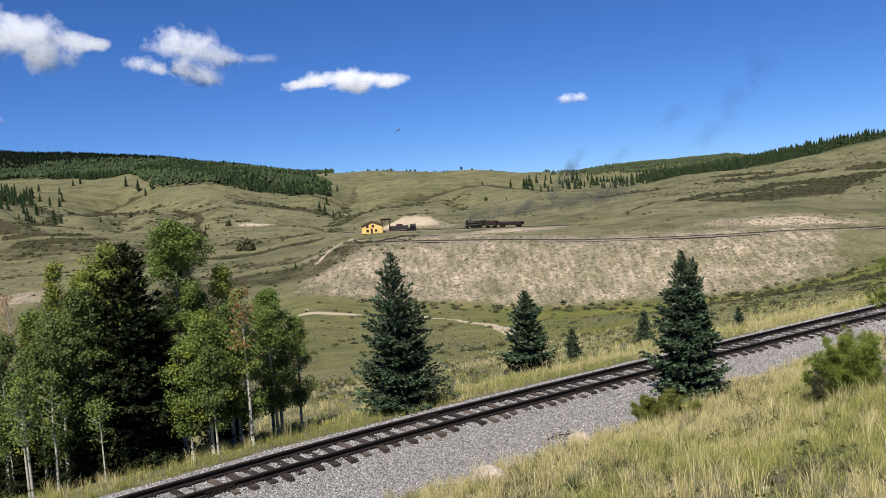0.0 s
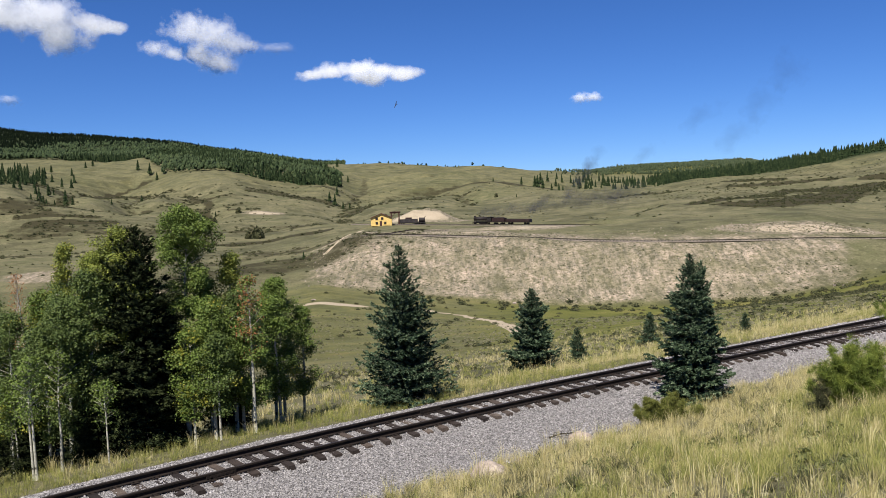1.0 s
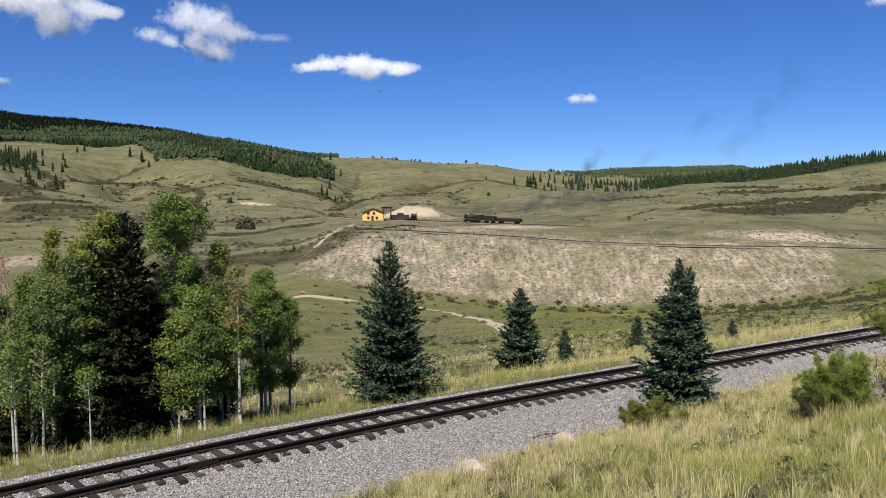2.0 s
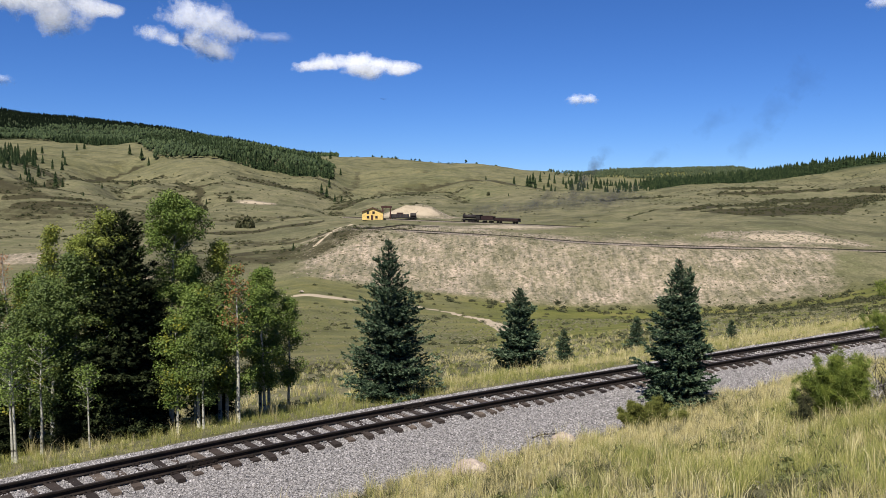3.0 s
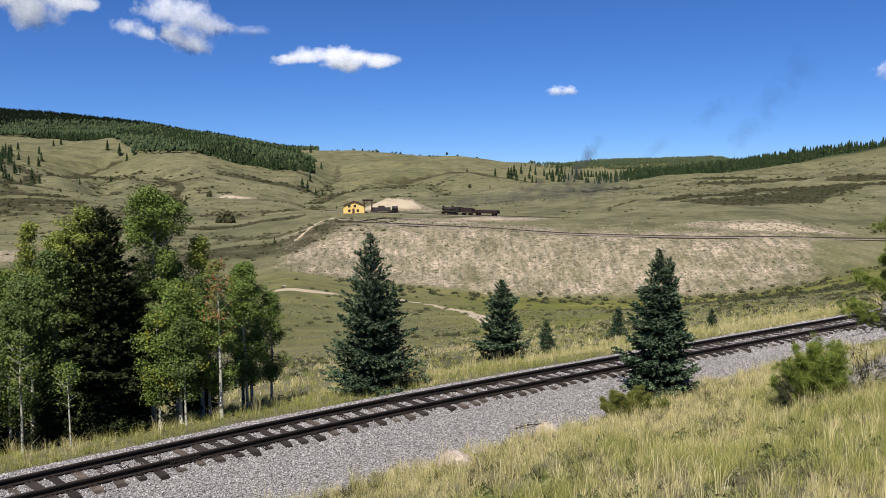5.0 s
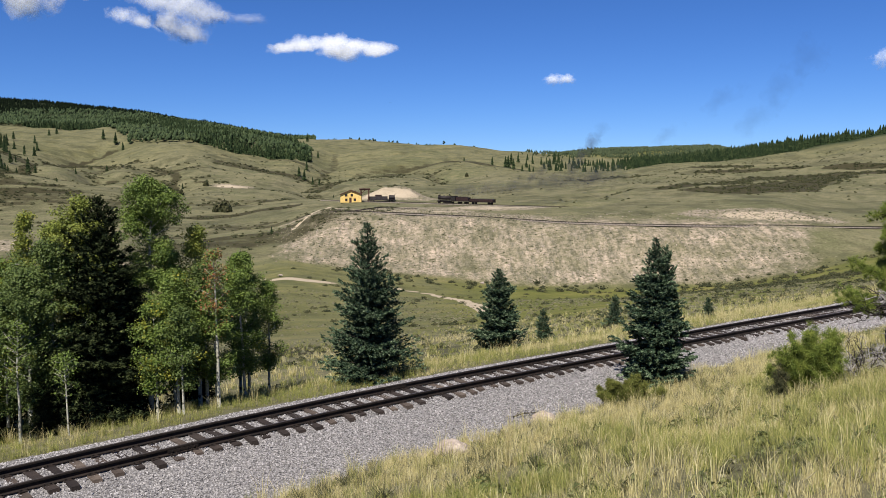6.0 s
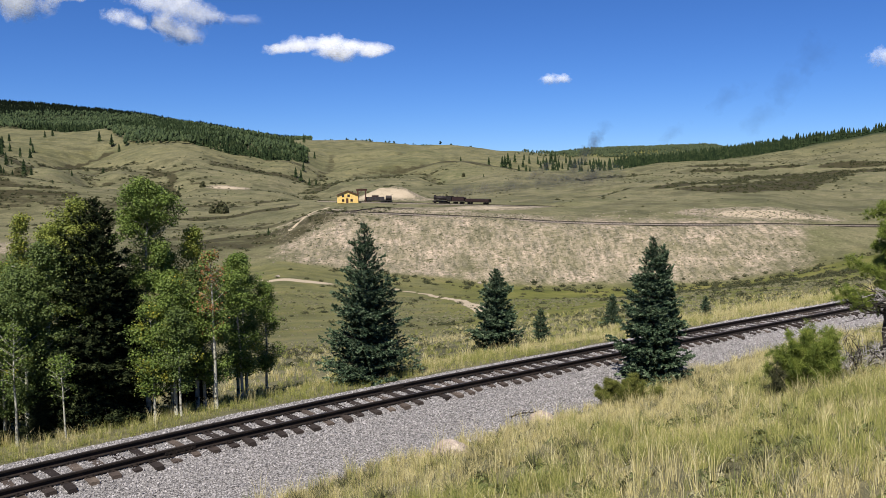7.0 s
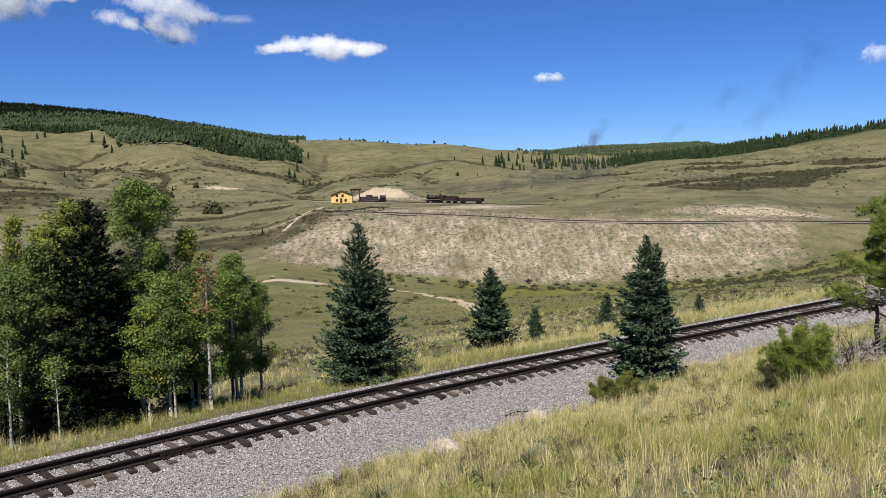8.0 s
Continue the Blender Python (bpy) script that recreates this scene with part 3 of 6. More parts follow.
def zones(x, y):
    """How far each kind of ground reaches at the plan points."""
    th, r = np.arctan2(x, y), np.hypot(x, y)
    foot = np.interp(th, land_lines[2][0], land_lines[2][1])
    edge = np.interp(th, land_lines[3][0], land_lines[3][1])
    deg = np.degrees(th)
    face = smooth01(r, foot - 1, foot + 9) * (1 - smooth01(r, edge + 14, edge + 34)) * smooth01(deg, -11.8, -8.6) * (1 - smooth01(deg, 25, 28.3))
    top = smooth01(r, edge + 3, edge + 16) * smooth01(deg, 7, 11)
    bare = np.clip(face * (0.74 - 0.40 * top - 0.10 * smooth01(deg, 21, 26) - 0.1 * (1 - smooth01(deg, -9, -6))), 0, 1)
    bare = np.maximum(bare, blob(x, y, 104, 243, 26, 16, -12) * 1.3)
    bare = np.maximum(bare, blob(x, y, -12, 366, 24, 14) * 1.8)
    bare = np.maximum(bare, np.maximum(blob(x, y, 20, 292, 34, 16), blob(x, y, -4, 268, 26, 14)) * 0.95)
    bare = np.maximum(bare, blob(x, y, -114, 505, 16, 9) * 1.2)
    bare = np.maximum(bare, blob(x, y, -124, 245, 14, 12) * 0.8)
    bare = np.maximum(bare, blob(x, y, -73, 222, 10, 9) * 0.8)
    lush = smooth01(r, 62, 85) * (1 - smooth01(r, foot - 4, foot + 10)) * smooth01(deg, -8, 8) * 0.85
    lush = np.maximum(lush, (1 - smooth01(r, foot - 5, foot + 30)) * smooth01(r, 50, 80) * 0.5)
    lush = np.maximum(lush, smooth01(r, 520, 700) * (1 - smooth01(r, 1100, 1500)) * 0.3)
    lush = np.maximum(lush, smooth01(r, 1000, 1300) * smooth01(deg, 6, 12) * 0.9)
    brush = blob(x, y, 190, 400, 50, 20, 45) * 0.60
    brush = np.maximum(brush, blob(x, y, 132, 550, 34, 20, 4) * 0.48)
    brush = np.maximum(brush, blob(x, y, 215, 545, 46, 20, 0) * 0.48)
    brush = np.maximum(brush, blob(x, y, 66, 142, 38, 13, 28) * 0.62)
    brush = np.maximum(brush, blob(x, y, -175, 385, 55, 20, 20) * 0.56)
    brush = np.maximum(brush, blob(x, y, -72, 300, 30, 10, 0) * 0.52)
    brush = np.maximum(brush, blob(x, y, -120, 332, 30, 14, 8) * 0.66)
    brush = np.maximum(brush, blob(x, y, -62, 570, 9, 50, -12) * 0.68)
    brush = np.maximum(brush, blob(x, y, -255, 560, 60, 16, 25) * 0.64)
    brush = np.maximum(brush, blob(x, y, 40, 768, 100, 18, 6) * 0.64)
    brush = np.maximum(brush, blob(x, y, -20, 700, 60, 14, -10) * 0.6)
    brush = np.maximum(brush, blob(x, y, -9, 56, 12, 7, 20) * 0.7)
    wob_x, wob_y = rough2(x, y, 30, 161, 3) * 7, rough2(x, y, 30, 171, 3) * 7
    for k, (pts, half, deep) in enumerate(FOLDS):
        brush = np.maximum(brush, near_path(x + wob_x, y + wob_y, pts, half * 0.34) * (0.72 if k in (0, 2, 3, 9) else 0.52))
    for pts, half, much in HEATH:
        brush = np.maximum(brush, near_path(x + wob_x, y + wob_y, pts, half) * much)
    streak = rough2(x * 0.55 + y * 0.25, y * 1.5 - x * 0.4, 48, 131, 4)      # heath in the folds of the grassy hills
    left = (1 - smooth01(deg, -6, 2)) * smooth01(r, 205, 250) * (1 - smooth01(r, 690, 760))
    brush = np.maximum(brush, left * smooth01(streak, 0.12, 0.42) * 0.62)
    wood = smooth01(r, 1000, 1400) * (1 - smooth01(deg, -11, -5))
    wood = np.maximum(wood, smooth01(r, 740, 800) * (1 - smooth01(r, 1000, 1100)) * smooth01(deg, 13, 17))
    return bare, lush, brush, wood


def build_ground():
    lo, hi = np.radians(-40), np.radians(40)
    ang = np.r_[np.linspace(lo, hi, 560), np.linspace(hi, lo + 2 * np.pi, 90)[1:-1]]
    rad = np.r_[np.linspace(0.4, 6, 18), np.geomspace(6.2, 12, 26), np.linspace(12.15, 40, 150), np.geomspace(41, 182, 60), np.linspace(184, 272, 64),
                np.geomspace(275, 720, 125), np.geomspace(730, 1450, 50), np.geomspace(1480, 4880, 40)]
    A, R_ = np.meshgrid(ang, rad, indexing="ij")
    x, y = (R_ * np.sin(A)).ravel(), (R_ * np.cos(A)).ravel()
    z = land(x, y)
    na, nr = len(ang), len(rad)
    i, j = np.meshgrid(np.arange(na), np.arange(nr - 1), indexing="ij")
    i2 = (i + 1) % na
    q = np.stack([i * nr + j, i * nr + j + 1, i2 * nr + j + 1, i2 * nr + j], -1).reshape(-1, 4)
    g = Geo()
    centre = len(x)
    g.v, g.n = [np.c_[np.r_[x, 0.0], np.r_[y, 0.0], np.r_[z, land(0, 0)]]], centre + 1
    fan = np.stack([np.full(na, centre), np.arange(na) * nr, ((np.arange(na) + 1) % na) * nr], 1)
    g.f = [q, fan]
    me = g.mesh("ground", M_GROUND, True)
    bare, lush, brush, wood = zones(x, y)
    n, s = off_line(x, y)
    toe = np.interp(s, [-6, -2, 5, 10, 15, 24], [3.1, 2.8, 2.8, 2.1, 1.7, 1.6])
    gravel = smooth01(n, -toe - 0.3, -toe + 0.2) * (1 - smooth01(n, 2.1, 2.6))
    dirt = np.maximum(near_path(x, y, ROAD, 1.15), near_path(x, y, SPUR, 0.7)) * 1.2
    for cx, cy, rx, ry, turn, much in ((-12, 364, 17, 9, 0, 0.60), (22, 294, 26, 10, 10, 0.50), (-2, 266, 22, 9, 0, 0.48), (106, 240, 20, 11, -12, 0.66), (-114, 505, 14, 7, 0, 0.70)):
        dirt = np.maximum(dirt, blob(x, y, cx, cy, rx, ry, turn) * much)
    for name, cols in (("zone_a", (bare, lush, brush)), ("zone_b", (gravel, dirt, wood))):
        at = me.attributes.new(name, "FLOAT_COLOR", "POINT")
        data = np.zeros((len(me.vertices), 4), np.float32)
        data[:centre, :3] = np.stack(cols, 1)
        data[:, 3] = 1
        at.data.foreach_set("color", data.ravel())
    tagged(new("ground", me), "rolling mountain grassland with bare cut slope and dirt road", "ground", kind="structure")


build_ground()

rng = np.random.default_rng(7)


# ---------- railway ----------
def rail_section(g, pts, head, top=0.0, size=1.0):
    """A steel rail swept along plan points (x, y, z of the head)."""
    prof = np.array([(-0.058, -0.132), (0.058, -0.132), (0.058, -0.118), (0.010, -0.105), (0.009, -0.042), (0.031, -0.034), (0.031, -0.006),
                     (0.024, 0.0), (-0.024, 0.0), (-0.031, -0.006), (-0.031, -0.034), (-0.009, -0.042), (-0.010, -0.105), (-0.058, -0.118)]) * size
    k, c = len(pts), len(prof)
    nx, ny = -np.sin(head), np.cos(head)
    v = np.stack([pts[:, 0, None] + nx[:, None] * prof[None, :, 0], pts[:, 1, None] + ny[:, None] * prof[None, :, 0], pts[:, 2, None] + top + prof[None, :, 1] + 0 * nx[:, None]], -1)
    i, j = np.meshgrid(np.arange(k - 1), np.arange(c), indexing="ij")
    q = np.stack([i * c + j, (i + 1) * c + j, (i + 1) * c + (j + 1) % c, i * c + (j + 1) % c], -1).reshape(-1, 4)
    g.v.append(v.reshape(-1, 3))
    g.f += [q + g.n, np.arange(c)[None] + g.n, (np.arange(c)[::-1] + (k - 1) * c)[None] + g.n]
    g.n += k * c


TIE_V = np.array([(-1, -1, -1), (1, -1, -1), (1, 1, -1), (-1, 1, -1), (-1, -0.96, 0.8), (1, -0.96, 0.8), (1, 0.96, 0.8), (-1, 0.96, 0.8),
                  (-0.985, -0.82, 1), (0.985, -0.82, 1), (0.985, 0.82, 1), (-0.985, 0.82, 1)]) * 0.5
TIE_F = np.array([(3, 2, 1, 0), (0, 1, 5, 4), (1, 2, 6, 5), (2, 3, 7, 6), (3, 0, 4, 7), (4, 5, 9, 8), (5, 6, 10, 9), (6, 7, 11, 10), (7, 4, 8, 11), (8, 9, 10, 11)])


def near_track():
    track = thing("railway_track", "narrow-gauge railway track with rusty rails on dark weathered ties", "railway track")
    s = np.arange(-40, 110, 0.5)
    for side in (-0.488, 0.488):
        x, y, h = on_line(s, side)
        g = Geo()
        rail_section(g, np.c_[x, y, 0 * x], h)
        g.part("rail", M_RAIL, track, "rusty dark steel rail", smooth=False)
        g = Geo()
        x0, y0, _ = on_line(s, side - 0.018)
        x1, y1, _ = on_line(s, side + 0.018)
        k = len(s)
        i = np.arange(k - 1)
        g.add(np.r_[np.c_[x0, y0, 0 * x0 + 0.0025], np.c_[x1, y1, 0 * x1 + 0.0025]], np.stack([i, i + 1, i + k + 1, i + k], 1))
        g.part("running_surface", M_RAILTOP, track, "dull worn running strip of the rail")
    variants = []
    for v in range(6):
        tv = TIE_V * np.array([0.165 + 0.015 * (v % 3 - 1), 1.62 + 0.07 * (v % 4 - 1.5), 0.17])
        tv = tv + rng.normal(0, 0.006, tv.shape)
        variants.append(Geo().add(tv, TIE_F).mesh("tie", M_TIE))
    far = Geo()
    at = -39.0
    k = 0
    while at < 108:
        x, y, h = on_line(at, rng.normal(-0.03, 0.06))
        yaw = h + rng.normal(0, 0.03)
        z = -0.219 + rng.normal(0, 0.007)
        if -15 < at < 46:
            ob = new("tie", variants[int(rng.integers(6))])
            ob.matrix_basis = Matrix.Translation((x, y, z)) @ Euler((rng.normal(0, 0.01), 0, yaw)).to_matrix().to_4x4()
            ob.parent = track
            for side in (-0.488, 0.488):   # steel plate with spike heads under each rail
                if -11 < at < 20:
                    px, py, ph = on_line(at, side)
                    pl = new("tie_plate", PLATE)
                    pl.matrix_basis = pose(px, py, -0.131, rz=math.degrees(ph))
                    pl.parent = track
        else:
            far.scatter(TIE_V * np.array([0.2, 1.62, 0.17]), TIE_F, [(x, y, z)], np.array([yaw]), 1.0)
        at += 0.385 + rng.normal(0, 0.028)
        k += 1
    tagged(far.part("distant_ties", M_TIE, track, "weathered ties farther along the line"), kind="stuff")
    # bolted bars at the rail joints
    for s_j, side in ((-4.6, -0.488), (1.2, 0.488), (5.6, -0.488), (11.0, 0.488)):
        x, y, h = on_line(s_j, side)
        g = Geo()
        for e in (-1, 1):
            g.box(0, e * 0.027, -0.072, 0.62, 0.022, 0.055, 0.006)
            for b in (-0.22, -0.08, 0.08, 0.22):
                g.box(b, e * 0.044, -0.072, 0.03, 0.02, 0.03, 0.008)
        ob = g.part("joint_bar", M_RAIL, track, "bolted steel joint bar")
        ob.matrix_basis = pose(x, y, 0, rz=math.degrees(h))


plate = Geo().box(0, 0, 0, 0.16, 0.24, 0.014, 0.01)
for sx, sy in ((-0.05, -0.075), (0.05, 0.075), (0.05, -0.075)):
    plate.box(sx, sy, 0.022, 0.028, 0.032, 0.026, 0.006)
PLATE = plate.mesh("tie_plate", M_RAIL)
near_track()

# ballast: loose crushed stone over the bed
OCT_V = np.array([(1, 0.1, 0.1), (-0.9, 0.1, -0.1), (0.1, 0.95, 0.1), (0, -1, 0.2), (0.2, 0.1, 0.8), (-0.1, -0.1, -0.7), (0.6, 0.62, 0.35), (-0.6, -0.5, 0.45)])
OCT_F = np.array([(4, 0, 6), (4, 6, 2), (4, 2, 1), (4, 1, 7), (4, 7, 3), (4, 3, 0), (5, 6, 0), (5, 2, 6), (5, 1, 2), (5, 7, 1), (5, 3, 7), (5, 0, 3)])


def any_turn(n):
    q = rng.normal(size=(n, 4))
    q /= np.linalg.norm(q, axis=1)[:, None]
    w, x, y, z = q.T
    return np.stack([np.stack([1 - 2 * (y * y + z * z), 2 * (x * y - w * z), 2 * (x * z + w * y)], -1),
                     np.stack([2 * (x * y + w * z), 1 - 2 * (x * x + z * z), 2 * (y * z - w * x)], -1),
                     np.stack([2 * (x * z - w * y), 2 * (y * z + w * x), 1 - 2 * (x * x + y * y)], -1)], 1)


def ballast():
    n = 105000
    s = -13 + 58 * rng.random(n) ** 1.35
    toe = np.interp(s, [-6, -2, 5, 10, 15, 24], [3.1, 2.8, 2.8, 2.1, 1.7, 1.6])
    q = -toe - 0.25 + (toe + 2.55) * rng.random(n)
    x, y, _ = on_line(s, q)
    z = land(x, y) + rng.uniform(-0.008, 0.012, n)
    size = 0.014 + 0.022 * rng.random(n) ** 2.0
    size = size * (1 + np.clip((s - 8) / 30, 0, 1))
    g = Geo().scatter(OCT_V, OCT_F, np.c_[x, y, z], np.zeros(n), np.c_[size, size * rng.uniform(0.7, 1.1, n), size * rng.uniform(0.5, 0.9, n)], rot=any_turn(n))
    tagged(g.part("ballast_stones", M_STONE), "grey crushed-stone ballast along the railway track", "ballast", kind="stuff")


ballast()


def rock(name, x, y, sx, sy, sz, seed, label):
    bm = bmesh.new()
    bmesh.ops.create_icosphere(bm, subdivisions=3, radius=1)
    for v in bm.verts:
        k = 1 + 0.28 * noise.noise(v.co * 1.3 + Vector((seed, 0, 0))) + 0.10 * noise.noise(v.co * 3.5 + Vector((0, seed, 0)))
        v.co = Vector((v.co.x * sx * k, v.co.y * sy * k, v.co.z * sz * k))
    me = bpy.data.meshes.new(name)
    bm.to_mesh(me)
    bm.free()
    me.materials.append(M_ROCK)
    ob = new(name, me)
    ob.location = spot(x, y, -0.2 * sz)
    tagged(ob, label, "rock", "rocks beside the ballast")


rock("rock", 2.80, 18.2, 0.27, 0.2, 0.19, 1.0, "pale pink boulder at the edge of the ballast")
rock("rock", 0.62, 15.75, 0.34, 0.24, 0.22, 4.0, "pale flat boulder half hidden in dry grass")
for k in range(9):
    s_, q_ = rng.uniform(-4, 8), -rng.uniform(2.9, 3.4)
    x_, y_, _ = on_line(s_, q_)
    rock("rock", float(x_), float(y_), 0.09, 0.07, 0.06, 7.0 + k, "small pale stone at the edge of the ballast")


def fallen_branch(x, y, turn):
    """A dead branch lying on the ballast."""
    g = Geo().tube([(-0.35, 0, 0.05), (0, 0.03, 0.09), (0.4, -0.02, 0.04)], [0.018, 0.014, 0.006], 6)
    for k in range(6):
        a = -0.25 + 0.1 * k
        g.tube([(a, 0.01, 0.07), (a + 0.13, 0.12 * (-1) ** k, 0.12), (a + 0.22, 0.17 * (-1) ** k, 0.05)], [0.008, 0.006, 0.003], 4)
    ob = g.part("fallen_branch", M_DARKBARK)
    ob.matrix_basis = Matrix.Translation(spot(x, y)) @ pose(0, 0, 0, rz=turn)
    tagged(ob, "dead twiggy branch lying on the ballast edge", "branch")


fallen_branch(2.45, 18.45, 25)


# ---------- grass ----------
def blade_tuft(blades, h, spread, lean, width, seed):
    """A tuft of bent tapering blades as a small template."""
    r = np.random.default_rng(seed)
    V, F = [], []
    for b in range(blades):
        a, d = r.uniform(0, 2 * np.pi), r.uniform(0, spread)
        hb, l = h * r.uniform(0.55, 1.1), lean * r.uniform(0.3, 1.3)
        w = width * r.uniform(0.7, 1.2) / 2
        dx, dy = np.cos(a), np.sin(a)
        f = r.uniform(0, 2 * np.pi)
        sx, sy = np.cos(f) * w, np.sin(f) * w
        bx, by = dx * d, dy * d
        k = len(V)
        mx, my, mz = bx + dx * l * 0.3, by + dy * l * 0.3, hb * 0.6
        tx, ty, tz = bx + dx * l, by + dy * l, hb * r.uniform(0.8, 1.0)
        V += [(bx - sx, by - sy, -0.03), (bx + sx, by + sy, -0.03), (mx + sx * 0.7, my + sy * 0.7, mz), (mx - sx * 0.7, my - sy * 0.7, mz), (tx, ty, tz)]
        F += [(k, k + 1, k + 2), (k, k + 2, k + 3), (k + 3, k + 2, k + 4)]
    return np.array(V), np.array(F)


def grass_stuff(name, mat, label, x, y, tmpl, scale):
    g = Geo()
    pick_ = rng.integers(len(tmpl), size=len(x))
    z = land(x, y)
    for k, (tv, tf) in enumerate(tmpl):
        m = pick_ == k
        sc = scale[m]
        g.scatter(tv, tf, np.c_[x, y, z][m], rng.uniform(0, 6.28, m.sum()), np.c_[sc, sc, sc * rng.uniform(0.8, 1.2, m.sum())])
    tagged(g.part(name, mat), label, "grass", kind="stuff")


def bank_points(n, far=19.0):
    """Places on the uphill bank before the camera."""
    th = np.radians(rng.uniform(-24, 36, n * 5))
    r = np.sqrt(rng.uniform(3.2 ** 2, 34 ** 2, n * 5)) ** 0.97
    x, y = r * np.sin(th), r * np.cos(th)
    q, s = off_line(x, y)
    toe = np.interp(s, [-6, -2, 5, 10, 15, 24], [3.1, 2.8, 2.8, 2.1, 1.7, 1.6])
    ok = (q < -toe - 0.05 + 0.25 * rough2(x, y, 0.8, 31, 2)) & (q > -far)
    return x[ok][:n], y[ok][:n]


def verge_points(n, lo=2.0, hi=6.0):
    s = rng.uniform(-16, 48, n)
    q = lo + (hi - lo) * rng.random(n) ** 1.4 + 0.3 * rough2(s, s * 0, 1.3, 41, 2)
    x, y, _ = on_line(s, q)
    return x, y


FINE = [blade_tuft(16, 0.34, 0.07, 0.16, 0.006, k) for k in range(5)]
TALL = [blade_tuft(22, 0.62, 0.09, 0.26, 0.007, 20 + k) for k in range(4)]
SHORT = [blade_tuft(14, 0.17, 0.09, 0.10, 0.008, 40 + k) for k in range(4)]
COARSE = [blade_tuft(12, 0.42, 0.16, 0.20, 0.022, 60 + k) for k in range(4)]


def meadow_grass():
    x, y = bank_points(19000)
    keep = rough2(x, y, 0.9, 57, 3) + 0.5 * rough2(x, y, 3.0, 58, 2) + rng.normal(0, 0.25, len(x)) > -0.30     # bare gaps between the patches
    x, y = x[keep], y[keep]
    q, _ = off_line(x, y)
    p = rough2(x, y, 1.7, 51, 3) + 0.62 * (1 - smooth01(-q, 3.5, 8.5)) - 0.10
    dry = p + rng.normal(0, 0.2, len(x)) > 0.03
    grass_stuff("dry_grass", M_DRY, "dry straw-coloured grass on the bank above the track", x[dry], y[dry], FINE + SHORT, rng.uniform(0.4, 0.85, dry.sum()))
    grass_stuff("green_grass", M_GREENGRASS, "yellow-green grass among dry stalks on the bank", x[~dry], y[~dry], FINE + SHORT, rng.uniform(0.6, 1.1, (~dry).sum()))
    x, y = bank_points(420)
    grass_stuff("tall_grass", M_DRY, "tall seeding grass tufts on the bank", x, y, TALL, rng.uniform(0.6, 1.0, len(x)))
    x, y = bank_points(1500)
    keep = rough2(x, y, 1.6, 191, 2) + rng.normal(0, 0.12, len(x)) > 0.16
    x, y = x[keep], y[keep]
    grass_stuff("tall_green_grass", M_GREENGRASS, "tall green grass bunches on the bank", x, y, TALL, rng.uniform(0.45, 0.85, len(x)))
    x, y = verge_points(9500, 2.4, 7.0)
    _, s = off_line(x, y)
    p = rough2(x, y, 2.5, 53, 3) + rng.normal(0, 0.25, len(x)) + 0.5 * smooth01(s, 7, 15) - 0.3 * (1 - smooth01(s, -3, 3)) - 0.1
    grass_stuff("green_grass", M_GREENGRASS, "green grass along the far edge of the track bed", x[p < 0.28], y[p < 0.28], FINE + SHORT, rng.uniform(0.4, 0.9, (p < 0.28).sum()))
    grass_stuff("dry_grass", M_DRY, "straw-coloured grass along the far edge of the track bed", x[p >= 0.28], y[p >= 0.28], FINE + SHORT, rng.uniform(0.4, 0.85, (p >= 0.28).sum()))
    x, y = verge_points(300, 2.9, 6.5)
    grass_stuff("tall_grass", M_DRY, "tall pale grass tufts beyond the track", x, y, TALL, rng.uniform(0.55, 1.05, len(x)))
    x, y = verge_points(6500, 5.0, 45.0)
    p = rough2(x, y, 6, 55, 3) + rng.normal(0, 0.2, len(x)) - 0.12
    grass_stuff("dry_grass", M_DRY, "dry grass on the slope below the track", x[p > 0], y[p > 0], COARSE, rng.uniform(0.35, 0.9, (p > 0).sum()))
    grass_stuff("green_grass", M_GREENGRASS, "green grass on the slope below the track", x[p <= 0], y[p <= 0], COARSE, rng.uniform(0.3, 0.75, (p <= 0).sum()))


meadow_grass()


# ---------- trees ----------
def twig_fan(needles, length, width, seed, flat=0.5):
    """A twig set with needles: short blades round a stem along x."""
    r = np.random.default_rng(seed)
    V, F = [], []
    for k in range(needles):
        t = r.uniform(0.1, 1.0)
        a = r.uniform(0, 2 * np.pi)
        out = np.array([0.55, np.cos(a), np.sin(a) * flat])
        out /= np.linalg.norm(out)
        base = np.array([t * length, 0, 0])
        tip = base + out * length * r.uniform(0.28, 0.5)
        side = np.cross(out, r.normal(size=3))
        side = side / np.linalg.norm(side) * width / 2
        i = len(V)
        V += [base - side, base + side, tip]
        F.append((i, i + 1, i + 2))
    return np.array(V), np.array(F)


